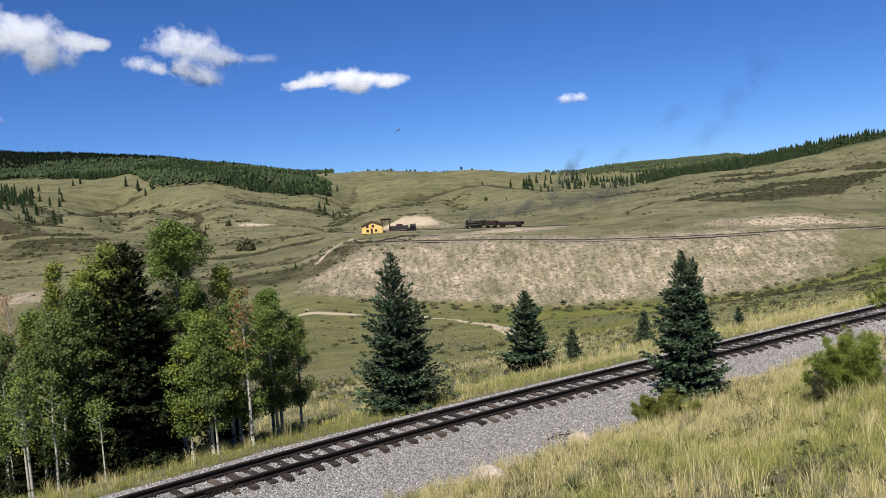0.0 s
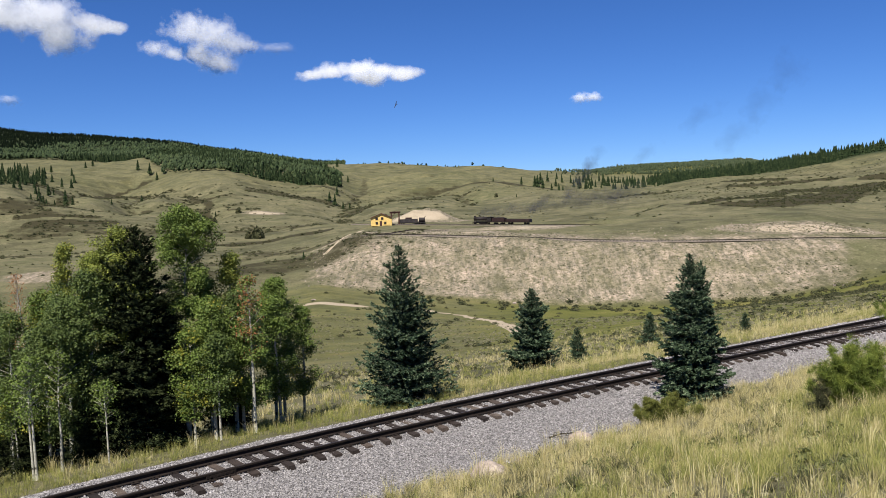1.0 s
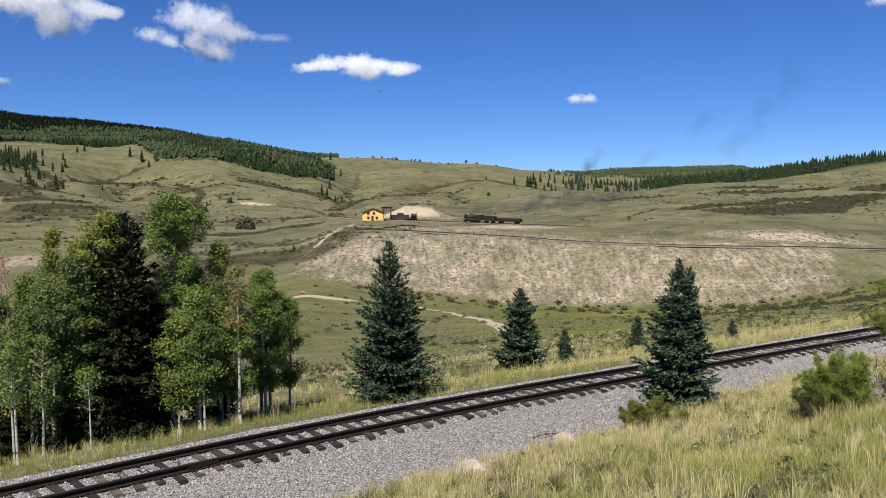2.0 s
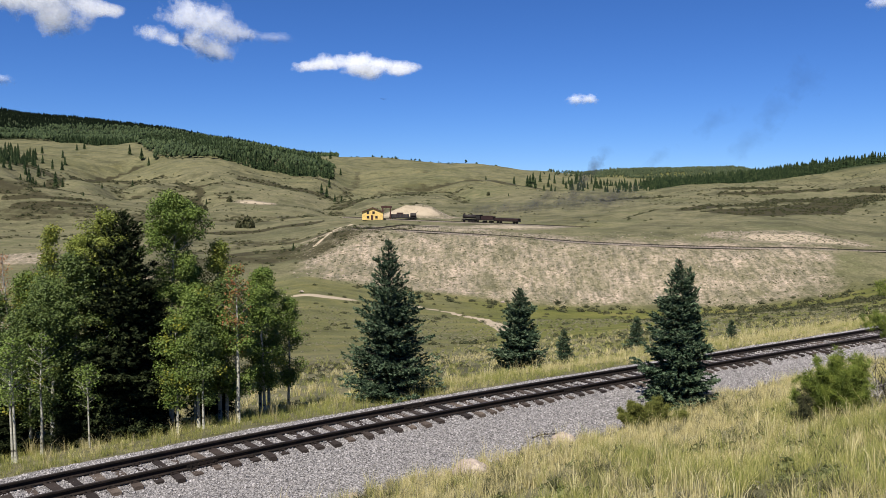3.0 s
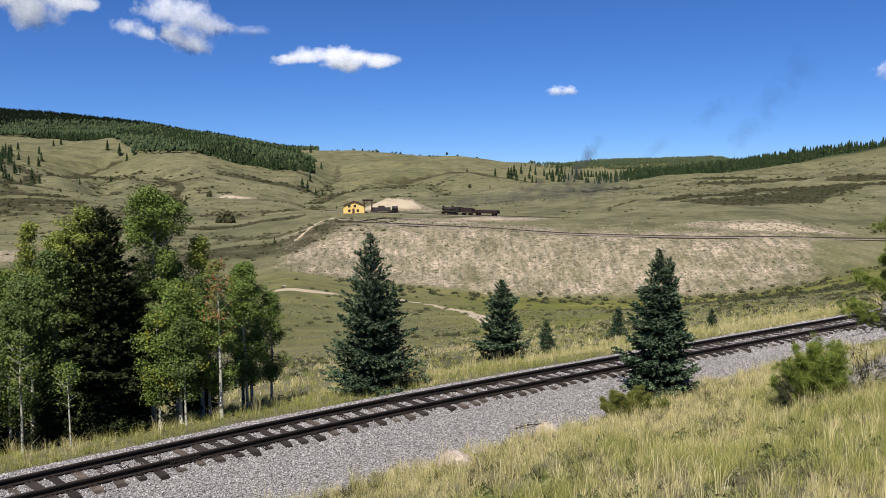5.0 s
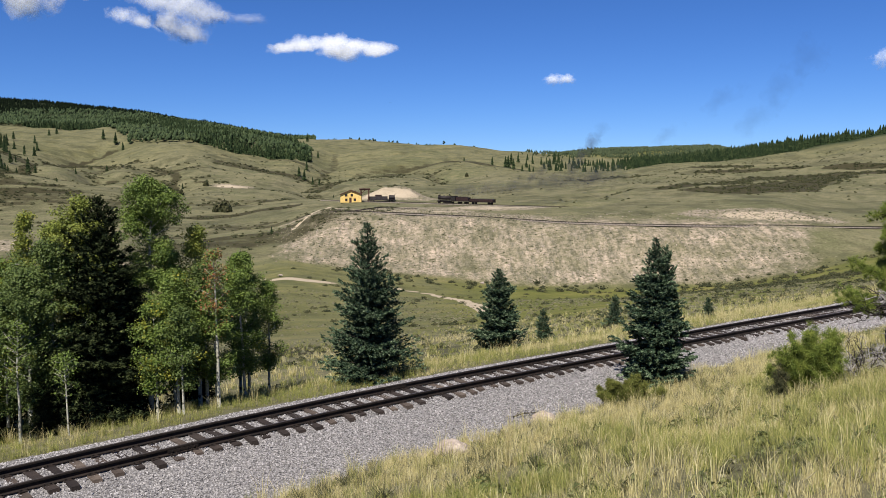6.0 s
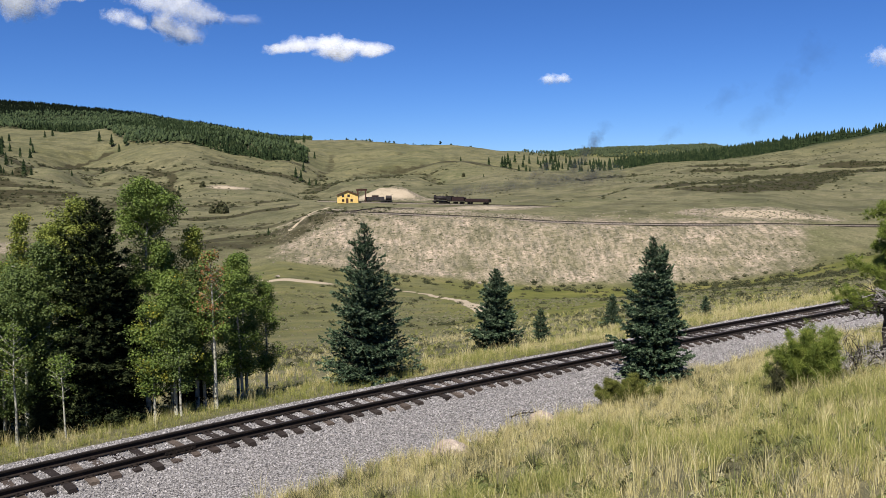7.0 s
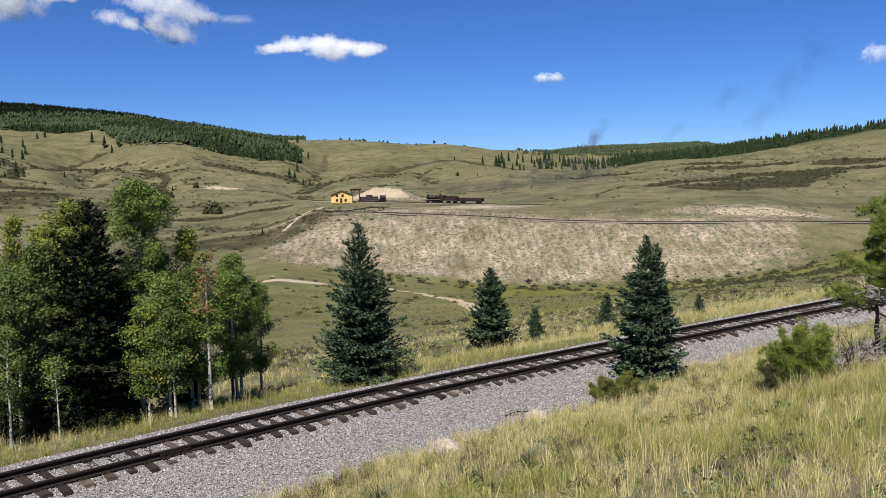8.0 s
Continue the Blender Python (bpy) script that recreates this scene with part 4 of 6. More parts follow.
def spruce_meshes(h, width, whorls, twigs, seed, needle_mat, droop=0.10, bushy=1.0, skirt=0.02, full=0.86):
    """Trunk and foliage of a spruce with whorls of twiggy boughs."""
    r = np.random.default_rng(seed)
    trunk = Geo().tube([(0, 0, -0.15), (0.01, 0, h * 0.3), (0, 0.01, h * 0.7), (0, 0, h * 0.99)], [0.022 * h, 0.017 * h, 0.008 * h, 0.002 * h], 8)
    fans = [twig_fan(30, 0.175 * bushy, 0.038 * bushy, seed + k) for k in range(4)]
    pos, rot, size = [], [], []
    wood = Geo()
    for w in range(whorls):
        f = (w + r.uniform(0, 0.8)) / whorls
        f = f ** 0.92
        z = h * (skirt + (0.985 - skirt) * f)
        reach = width / 2 * 1.0 * ((1 - f) ** full) * r.uniform(0.7, 1.12) + 0.015
        for b in range(int(round(r.uniform(6, 9) * (0.55 + 0.55 * (1 - f)))) + 2):
            a = r.uniform(0, 2 * np.pi)
            L = reach * r.uniform(0.6, 1.16)
            up = 0.75 * f ** 1.5 - droop * (1 - f) + r.normal(0, 0.07)
            n = max(3, int(twigs * L / (width / 2) + 2))
            t = np.linspace(0.10, 1, n)
            px = L * t
            pz = z + L * (up * t + 0.22 * t * t)
            ca, sa = np.cos(a), np.sin(a)
            wood.tube(np.c_[px[[0, -1]] * ca, px[[0, -1]] * sa, [z, pz[-1]]], [0.006 + 0.006 * L, 0.002], 4, cap=False)
            for i in range(n):
                room = L * 0.42 * (1 - 0.65 * t[i]) + 0.03
                for side in (-1, 0, 1):
                    if side == 0 and i % 2 and i < n - 1:
                        continue
                    for step in (range(1, 1 + max(1, int(room / 0.13))) if side else (0,)):
                        off = side * min(room, step * 0.12) * r.uniform(0.7, 1.1)
                        q = np.array([px[i] * ca - off * sa, px[i] * sa + off * ca, pz[i] - 0.25 * abs(off) + r.normal(0, 0.025)])
                        yaw = a + side * r.uniform(0.5, 0.95)
                        pit = up + r.normal(0.1, 0.22)
                        cy, sy, cp, sp = np.cos(yaw), np.sin(yaw), np.cos(pit), np.sin(pit)
                        rot.append([[cy * cp, -sy, -cy * sp], [sy * cp, cy, -sy * sp], [sp, 0, cp]])
                        pos.append(q)
                        size.append(r.uniform(0.7, 1.2) * min(1.0, 0.22 + L / 0.62))
    pos, rot, size = np.array(pos), np.array(rot), np.array(size)
    g = Geo()
    which = r.integers(len(fans), size=len(pos))
    for k, (tv, tf) in enumerate(fans):
        m = which == k
        g.scatter(tv, tf, pos[m], None, np.repeat(size[m][:, None], 3, 1), rot=rot[m])
    return trunk.mesh("trunk", M_DARKBARK, True), wood.mesh("bough_wood", M_DARKBARK), g.mesh("needles", needle_mat)


def plant(name, label, category, meshes, x, y, turn=0.0, scale=1.0, group="", sink=0.0, lean=0.0):
    """A tree from its part meshes, standing on the ground."""
    ob = thing(name, label, category, group, Matrix.Translation(spot(x, y, sink)) @ Euler((lean, 0, turn)).to_matrix().to_4x4())
    ob.scale = (scale, scale, scale)
    for me in meshes:
        p = new(me.name.split(".")[0], me)
        p.parent = ob
        if p.name.split(".")[0] in ("bough_wood", "limb_wood", "needles", "leaves", "turned_leaves"):
            tagged(p, kind="stuff")
    return ob


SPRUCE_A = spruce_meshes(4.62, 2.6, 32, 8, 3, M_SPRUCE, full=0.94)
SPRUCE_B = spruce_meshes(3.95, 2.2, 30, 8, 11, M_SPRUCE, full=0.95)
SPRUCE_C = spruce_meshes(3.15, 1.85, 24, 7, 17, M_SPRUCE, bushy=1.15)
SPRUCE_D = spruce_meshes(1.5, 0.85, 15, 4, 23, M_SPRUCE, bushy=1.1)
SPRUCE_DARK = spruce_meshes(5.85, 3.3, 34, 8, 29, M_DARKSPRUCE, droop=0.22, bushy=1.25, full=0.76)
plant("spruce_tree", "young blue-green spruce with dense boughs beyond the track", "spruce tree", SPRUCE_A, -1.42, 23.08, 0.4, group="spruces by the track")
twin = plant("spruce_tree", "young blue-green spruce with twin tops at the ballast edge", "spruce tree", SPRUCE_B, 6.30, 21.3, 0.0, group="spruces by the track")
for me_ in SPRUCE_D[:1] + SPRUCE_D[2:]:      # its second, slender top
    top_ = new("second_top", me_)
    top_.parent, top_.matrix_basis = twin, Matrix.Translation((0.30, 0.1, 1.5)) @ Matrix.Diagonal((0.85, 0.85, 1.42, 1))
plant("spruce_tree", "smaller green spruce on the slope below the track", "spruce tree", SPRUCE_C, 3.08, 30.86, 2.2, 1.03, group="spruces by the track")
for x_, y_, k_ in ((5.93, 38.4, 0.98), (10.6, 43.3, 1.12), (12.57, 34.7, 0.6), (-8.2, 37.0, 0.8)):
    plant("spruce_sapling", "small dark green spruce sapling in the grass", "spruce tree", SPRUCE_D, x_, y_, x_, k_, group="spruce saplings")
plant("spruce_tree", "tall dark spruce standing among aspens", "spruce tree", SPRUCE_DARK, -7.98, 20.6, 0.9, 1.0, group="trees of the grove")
# unseen near-black spruces, added to darken the gaps between the aspens
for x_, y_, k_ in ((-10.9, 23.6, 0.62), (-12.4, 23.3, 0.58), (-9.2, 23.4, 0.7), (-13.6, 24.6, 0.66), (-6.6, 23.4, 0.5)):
    plant("spruce_tree", "dark spruce added as shade between the aspens", "spruce tree", SPRUCE_DARK, x_, y_, x_ * 3, k_, group="trees of the grove")
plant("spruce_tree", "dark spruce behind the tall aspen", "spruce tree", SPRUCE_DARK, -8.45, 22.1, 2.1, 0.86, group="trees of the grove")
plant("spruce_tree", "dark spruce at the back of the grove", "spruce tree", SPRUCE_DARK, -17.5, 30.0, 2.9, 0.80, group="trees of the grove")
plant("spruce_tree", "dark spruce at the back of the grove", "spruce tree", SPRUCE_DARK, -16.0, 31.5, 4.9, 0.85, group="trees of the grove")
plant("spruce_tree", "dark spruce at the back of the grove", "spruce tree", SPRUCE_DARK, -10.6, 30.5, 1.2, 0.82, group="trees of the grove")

LEAF_V = np.array([(-0.5, 0, 0), (0, 0.42, 0.06), (0.5, 0, 0.0), (0, -0.42, 0.06)])
LEAF_F = np.array([(0, 1, 2, 3)])


def turned_to(normals, r):
    """Turns that bring a leaf's upper face to each normal, spun at random round it."""
    n = normals / np.linalg.norm(normals, axis=1)[:, None]
    a = np.cross(n, r.normal(size=n.shape))
    a /= np.linalg.norm(a, axis=1)[:, None]
    return np.stack([a, np.cross(n, a), n], -1)


def aspen_meshes(h, spread, bare, leaves, seed, leaf_mat=None, leaf=0.050, thin=0.012, gold=0.0, gold_mat=None, peak=0.35):
    """A slender aspen: pale trunk, rising limbs and flat sprays of small leaves with gaps of shade between them."""
    r = np.random.default_rng(seed)
    n = 9
    t = np.linspace(0, 1, n)
    bend = np.cumsum(r.normal(0, 0.006 * h, (n, 2)), axis=0) * t[:, None]
    axis = np.c_[bend, t * h - 0.15 * (1 - t)]
    trunk = Geo().tube(axis, 0.003 + thin * h * (1 - t) ** 0.8, 8)
    limbs = Geo()
    clumps, sizes = [], []
    for k in range(int(36 + 8 * h * (1 - bare))):
        f = bare + (0.985 - bare) * r.random() ** 0.9
        base = np.array([np.interp(f, t, axis[:, c]) for c in range(3)])
        a = r.uniform(0, 2 * np.pi)
        g_ = (f - bare) / (1 - bare)
        reach = (0.45 + 0.55 * g_ / peak) if g_ < peak else 1 - ((g_ - peak) / (1.02 - peak)) ** 1.5
        L = spread * (0.12 + reach) * r.uniform(0.55, 1.12)
        rise = r.uniform(0.15, 0.7) + 0.5 * g_
        tip = base + np.array([np.cos(a) * L, np.sin(a) * L, L * rise])
        tip[2] = min(tip[2], h - 0.06 - 0.7 * L)
        mid = (base + tip) / 2 + np.array([0, 0, -0.06 * L])
        limbs.tube([base, mid, tip], [0.004 + 0.006 * L, 0.004 + 0.003 * L, 0.002], 5, cap=False)
        for c in range(4):
            u = r.uniform(0.30, 1.05)
            clumps.append(base + (tip - base) * u + r.normal(0, 0.09 * spread, 3))
            sizes.append(r.uniform(0.10, 0.27) * (0.62 + 0.42 * spread))
    clumps.append(axis[-1])
    sizes.append(0.12)
    clumps, sizes = np.array(clumps), np.array(sizes)
    clumps[:, 2] = np.minimum(clumps[:, 2], h - 0.4 * sizes - 0.7 * np.hypot(clumps[:, 0], clumps[:, 1]))
    w = sizes ** 2 * r.uniform(0.5, 1.4, len(sizes))
    which = r.choice(len(clumps), leaves, p=w / w.sum())
    d = r.normal(size=(leaves, 3))
    d *= (r.random(leaves) ** 0.40 / np.linalg.norm(d, axis=1))[:, None]
    pos = clumps[which] + d * sizes[which][:, None] * np.array([1.2, 1.2, 0.80]) + r.normal(0, 0.03, (leaves, 3))
    rot = turned_to(d * 0.55 + np.array([0, 0, 0.5]) + r.normal(0, 0.38, (leaves, 3)), r)
    sc = leaf * r.uniform(0.65, 1.25, leaves)
    out = [trunk.mesh("trunk", M_BARK, True), limbs.mesh("limb_wood", M_BARK)]
    is_gold = (lattice(which, which * 0, seed) < gold)
    for sel, mat, nm in ((~is_gold, leaf_mat or M_LEAF, "leaves"), (is_gold, gold_mat or M_LEAFGOLD, "turned_leaves")):
        if sel.any():
            g = Geo().scatter(LEAF_V, LEAF_F, pos[sel], None, np.repeat(sc[sel][:, None], 3, 1), rot=rot[sel])
            out.append(g.mesh(nm, mat))
    return out


def aspen(x, y, top, spread, bare, leaves, seed, label="slender aspen with green leaves in the grove", **kw):
    """An aspen on the ground at x, y that reaches up to the height top."""
    h = top - float(land(x, y)[0])
    return plant("aspen_tree", label, "aspen tree", aspen_meshes(h, spread, bare, leaves, seed, **kw), x, y, 0.0, group="trees of the grove")


GREEN = "slender aspen with green leaves and pale trunk in the grove"
YELLOWING = "aspen with leaves turning yellow-green in the grove"
# round the dark spruce
aspen(-8.45, 20.5, 4.80, 0.65, 0.28, 24437, 101, "tall aspen with a yellow-green top beside the dark spruce", leaf_mat=M_LEAFTOP, peak=0.45)
aspen(-8.95, 19.9, 3.70, 0.69, 0.22, 21562, 102, GREEN, gold=0.03, leaf_mat=M_LEAFSHADE)
aspen(-10.30, 22.0, 4.35, 0.35, 0.20, 11500, 103, "narrow aspen with thin yellowing leaves", leaf_mat=M_LEAFTOP, gold=0.12)
aspen(-9.35, 19.5, 3.05, 0.69, 0.24, 20123, 105, GREEN, leaf_mat=M_LEAFSHADE, gold=0.03)
aspen(-10.15, 20.0, 2.40, 0.73, 0.22, 20123, 106, GREEN, leaf_mat=M_LEAFSHADE, gold=0.05)
aspen(-10.75, 21.3, 3.15, 0.63, 0.20, 15811, 107, YELLOWING, gold=0.22)
aspen(-11.2, 20.4, 2.75, 0.73, 0.21, 17248, 117, GREEN, leaf_mat=M_LEAFSHADE, gold=0.05)
aspen(-12.3, 21.4, 3.3, 0.79, 0.20, 15811, 119, GREEN, leaf_mat=M_LEAFSHADE, gold=0.05)
aspen(-13.4, 22.6, 3.6, 0.79, 0.20, 12937, 120, GREEN, leaf_mat=M_LEAFSHADE)
# the tall one with a bare stem, and those round its foot
aspen(-7.05, 21.2, 5.26, 0.84, 0.54, 32500, 108, "tall aspen with a high green crown and bare limbs below", peak=0.42)
aspen(-5.98, 22.0, 3.90, 0.46, 0.22, 14375, 109, YELLOWING, gold=0.05, leaf_mat=M_LEAFTOP)
aspen(-6.15, 20.6, 2.90, 0.75, 0.24, 23000, 110, GREEN, gold=0.03)
aspen(-6.55, 20.2, 2.15, 0.50, 0.26, 11500, 114, YELLOWING, gold=0.14)
aspen(-5.25, 20.9, 2.30, 0.54, 0.26, 14375, 118, GREEN)
aspen(-5.10, 20.5, 3.35, 0.36, 0.42, 2400, 111, "thin aspen with a bare dead top and rusty leaves", gold=0.45, gold_mat=M_LEAFRUST)
aspen(-4.95, 23.5, 3.10, 0.65, 0.20, 20123, 112, GREEN, peak=0.30)
aspen(-4.50, 24.1, 2.15, 0.44, 0.22, 9342, 113, "grey-green aspen at the edge of the grove")
aspen(-5.45, 24.6, 2.75, 0.58, 0.18, 11500, 116, GREEN)
for k_, (x_, y_) in enumerate(((-15.9, 30.0), (-16.6, 30.8), (-15.2, 31.0))):
    aspen(x_, y_, 3.1 - 0.35 * k_, 0.55, 0.2, 900, 130 + k_, "nearly bare grey-brown aspen behind the grove", leaf_mat=M_LEAFRUST)
aspen(-6.55, 21.7, 3.30, 0.52, 0.24, 13000, 141, GREEN, gold=0.03)
aspen(-5.65, 21.5, 2.95, 0.55, 0.24, 13000, 142, GREEN, leaf_mat=M_LEAFSHADE)
aspen(-4.85, 22.4, 2.70, 0.46, 0.24, 10000, 143, GREEN, gold=0.02)
aspen(-5.85, 20.0, 2.05, 0.44, 0.26, 9000, 144, GREEN, leaf_mat=M_LEAFSHADE, gold=0.04)
aspen(-9.05, 20.9, 4.15, 0.50, 0.30, 12000, 145, YELLOWING, leaf_mat=M_LEAFTOP, gold=0.04)
aspen(-9.75, 20.3, 3.25, 0.55, 0.26, 12000, 146, GREEN, leaf_mat=M_LEAFSHADE, gold=0.03)
aspen(-11.4, 24.0, 3.3, 0.79, 0.20, 12937, 115, GREEN, gold=0.05, leaf_mat=M_LEAFSHADE)
# low near-black spruces added where only shade lies among the trunks
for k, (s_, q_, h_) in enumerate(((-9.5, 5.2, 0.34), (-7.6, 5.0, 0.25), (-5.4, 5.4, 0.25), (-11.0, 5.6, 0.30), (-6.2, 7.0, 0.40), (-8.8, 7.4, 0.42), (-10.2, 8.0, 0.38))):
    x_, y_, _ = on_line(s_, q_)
    plant("spruce_sapling", "low dark spruce added as shade at the foot of the grove", "spruce tree", SPRUCE_DARK, float(x_), float(y_), k * 0.7, h_, group="undergrowth of the grove")
for k in range(40):      # bare young stems in the shade of the grove
    s_, q_ = rng.uniform(-14, -3.5), rng.uniform(4.2, 9)
    x_, y_, _ = on_line(s_, q_)
    plant("aspen_sapling", "thin young aspen stem with few leaves in the shade", "aspen tree", aspen_meshes(rng.uniform(1.9, 3.0), 0.34, 0.5, 900, 200 + k), float(x_), float(y_), group="young stems of the grove")


# ---------- pine and shrubs on the bank ----------
def needle_tuft(seed, n=42, length=0.13):
    r = np.random.default_rng(seed)
    V, F = [], []
    for k in range(n):
        d = r.normal(size=3) + np.array([0, 0, 0.55])
        d /= np.linalg.norm(d)
        b = r.normal(0, 0.012, 3)
        s = np.cross(d, r.normal(size=3))
        s = s / np.linalg.norm(s) * 0.0032
        i = len(V)
        V += [b - s, b + s, b + d * length * r.uniform(0.6, 1.1)]
        F.append((i, i + 1, i + 2))
    return np.array(V), np.array(F)


TUFTS = [needle_tuft(k) for k in range(4)]


def tufts(centres, radii, count, seed, mat, size=1.0, shape=(1, 1, 1)):
    """Needle tufts gathered in loose clumps round the centres."""
    r = np.random.default_rng(seed)
    centres, radii = np.array(centres, float), np.array(radii, float)
    w = radii ** 2
    which = r.choice(len(centres), count, p=w / w.sum())
    d = r.normal(size=(count, 3))
    d *= (r.random(count) ** 0.45 / np.linalg.norm(d, axis=1))[:, None]
    pos = centres[which] + d * radii[which][:, None] * np.array(shape)
    g = Geo()
    k_ = r.integers(4, size=count)
    for k in range(4):
        m = k_ == k
        g.scatter(*TUFTS[k], pos[m], r.uniform(0, 6.28, m.sum()), size * r.uniform(0.7, 1.25, m.sum()), tilt=r.normal(0, 0.5, m.sum()))
    return g


def wiggly(a, b, seed, amp=0.08, n=7):
    r = np.random.default_rng(seed)
    t = np.linspace(0, 1, n)[:, None]
    p = np.array(a) * (1 - t) + np.array(b) * t
    w = r.normal(0, amp, (n, 3))
    w[0] = 0
    return p + w * np.sin(np.pi * np.clip(t, 0, 0.9))


def pine():
    """A wind-bent pine with a forked dark trunk, dead grey branches and bright needle clumps."""
    ob = thing("pine_tree", "bent pine with forked dark trunk, dead grey branches and bright needles", "pine tree", at=Matrix.Translation(spot(10.55, 17.3)))
    Geo().tube(wiggly((0, 0, -0.1), (0.10, 0.1, 1.25), 1, 0.03), [0.135, 0.115, 0.105, 0.10, 0.095, 0.085, 0.075], 10).part("trunk", M_DARKBARK, ob, "dark rough forked trunk", True)
    Geo().tube(wiggly((-0.15, 0.05, -0.1), (-0.22, 0.2, 1.45), 2, 0.05), [0.075, 0.065, 0.06, 0.055, 0.05, 0.04, 0.03], 9).part("trunk", M_DARKBARK, ob, "dark rough second stem", True)
    Geo().tube(wiggly((0.10, 0.1, 1.2), (0.22, 0.2, 3.3), 3, 0.05), [0.07, 0.06, 0.052, 0.045, 0.035, 0.025, 0.012], 8).part("stem", M_DARKBARK, ob, "", True)
    r = np.random.default_rng(5)
    centres, radii = [], []
    limbs = [((0.05, 0.1, 0.9), (-1.2, 0.1, 1.5)), ((-0.2, 0.2, 1.1), (-0.75, 0.3, 1.5))]
    for k in range(20):
        z = 1.35 + 1.75 * k / 19
        a = r.uniform(0, 2 * np.pi)
        L = r.uniform(0.4, 0.8) * (1.15 - 0.22 * (z - 1.3)) * (1.25 if np.cos(a) > 0 else 0.95)
        limbs.append(((0.12 + 0.04 * (z - 1.3), 0.12, z), (0.15 + L * np.cos(a), 0.12 + L * np.sin(a), z + r.uniform(0.1, 0.45))))
    for k, (a, b) in enumerate(limbs):
        Geo().tube(wiggly(a, b, 10 + k, 0.06), np.linspace(0.03, 0.008, 7), 6).part("limb", M_DARKBARK, ob, "", True)
        a, b = np.array(a), np.array(b)
        for t in np.linspace(0.5, 1.05, 4):
            centres.append(a + (b - a) * t + r.normal(0, 0.06, 3))
            radii.append(r.uniform(0.13, 0.24))
    for k in range(22):
        z = r.uniform(0.15, 1.5)
        a = np.array((-0.05 + r.normal(0, 0.06), 0.0, z))
        side = r.uniform(2.3, 5.6)
        b = a + np.array((np.cos(side) * r.uniform(0.45, 1.0), np.sin(side) * r.uniform(0.3, 0.8), r.uniform(-0.35, 0.35)))
        g = Geo().tube(wiggly(a, b, 140 + k, 0.08), np.linspace(0.022, 0.005, 7), 6)
        for t in r.uniform(0.25, 1.0, 8):
            p = a + (b - a) * t
            e = p + r.normal(0, 0.15, 3) + (b - a) * 0.15
            g.tube(wiggly(p, e, int(t * 1000) + k, 0.03, 5), np.linspace(0.008, 0.002, 5), 4)
        g.part("dead_branch", M_DEADWOOD if k % 2 else M_DARKBARK, ob, "bare twiggy dead branch", True)
    tagged(tufts(centres, radii, 2100, 77, M_PINE, 1.0).part("needles", M_PINE, ob, "bright green needle clumps"), kind="stuff")


def shrub(name, label, category, x, y, rx, ry, h, count, seed, mat, size=1.0, lumps=9):
    """A low evergreen shrub: shoots that fan out from the root, set with needle tufts."""
    ob = thing(name, label, category, at=Matrix.Translation(spot(x, y)))
    r = np.random.default_rng(seed)
    c, rad = [], []
    for k in range(lumps):
        a, d = r.uniform(0, 6.28), np.sqrt(r.random())
        d *= 0.75 + 0.3 * np.sin(3 * a + seed)
        tip = np.array((np.cos(a) * d * rx, np.sin(a) * d * ry, h * r.uniform(0.5, 1.08) * (1.0 - 0.5 * d * d)))
        root = np.array((tip[0] * 0.25, tip[1] * 0.25, -0.05))
        Geo().tube(wiggly(root, tip, seed * 10 + k, 0.04), np.linspace(0.010, 0.003, 7), 5).part("shoot", M_DARKBARK, ob)
        for t in np.linspace(0.3, 1.0, 7):
            c.append(root + (tip - root) * t + r.normal(0, 0.02, 3))
            rad.append((0.075 + 0.05 * (1 - t)) * size)
    tagged(tufts(c, rad, count, seed, mat, size, (1, 1, 1.1)).part("needles", mat, ob), kind="stuff")


M_JUNIPER = varied("olive_juniper_needles", [(0.05, (0.07, 0.085, 0.018)), (0.5, (0.15, 0.165, 0.036)), (0.95, (0.27, 0.26, 0.065))], 0.8, 0, 2.0, "island", trans=0.2)
pine()
shrub("pine_shrub", "bright green bushy young pine on the grassy bank", "shrub", 7.95, 15.9, 0.95, 0.6, 1.36, 1300, 5, M_PINE, 1.25, 34)
shrub("juniper_shrub", "low dark green juniper at the foot of the spruce", "shrub", 5.02, 19.0, 1.08, 0.5, 0.60, 4200, 9, M_JUNIPER, 0.8, 40)
shrub("dry_shrub", "grey-brown twiggy shrub beside the young pine", "shrub", 7.2, 15.7, 0.35, 0.3, 0.65, 200, 15, M_BRUSH, 0.9, 14)


def dead_shrub(x, y, spread, h, seed):
    """A tangle of bleached bare branches."""
    ob = thing("dead_shrub", "tangle of bleached bare branches beside the pine", "shrub", "dead shrubs by the pine", Matrix.Translation(spot(x, y)))
    r = np.random.default_rng(seed)
    for k in range(20):
        a, d = r.uniform(0, 6.28), r.uniform(0.3, 1.0) * spread
        root = np.array((r.normal(0, 0.08), r.normal(0, 0.08), -0.05))
        tip = np.array((np.cos(a) * d, np.sin(a) * d, h * r.uniform(0.25, 1.0)))
        g = Geo().tube(wiggly(root, tip, seed * 50 + k, 0.07), np.linspace(0.016, 0.004, 7), 5)
        for t in r.uniform(0.3, 1.0, 5):
            p = root + (tip - root) * t
            g.tube(wiggly(p, p + r.normal(0, 0.14, 3) + np.array((0, 0, 0.05)), seed * 90 + k, 0.02, 4), np.linspace(0.006, 0.002, 4), 4)
        g.part("branch", M_DEADWOOD if k % 3 else M_DARKBARK, ob)


dead_shrub(9.05, 16.4, 0.75, 0.85, 3)
dead_shrub(9.75, 16.1, 0.65, 0.55, 4)
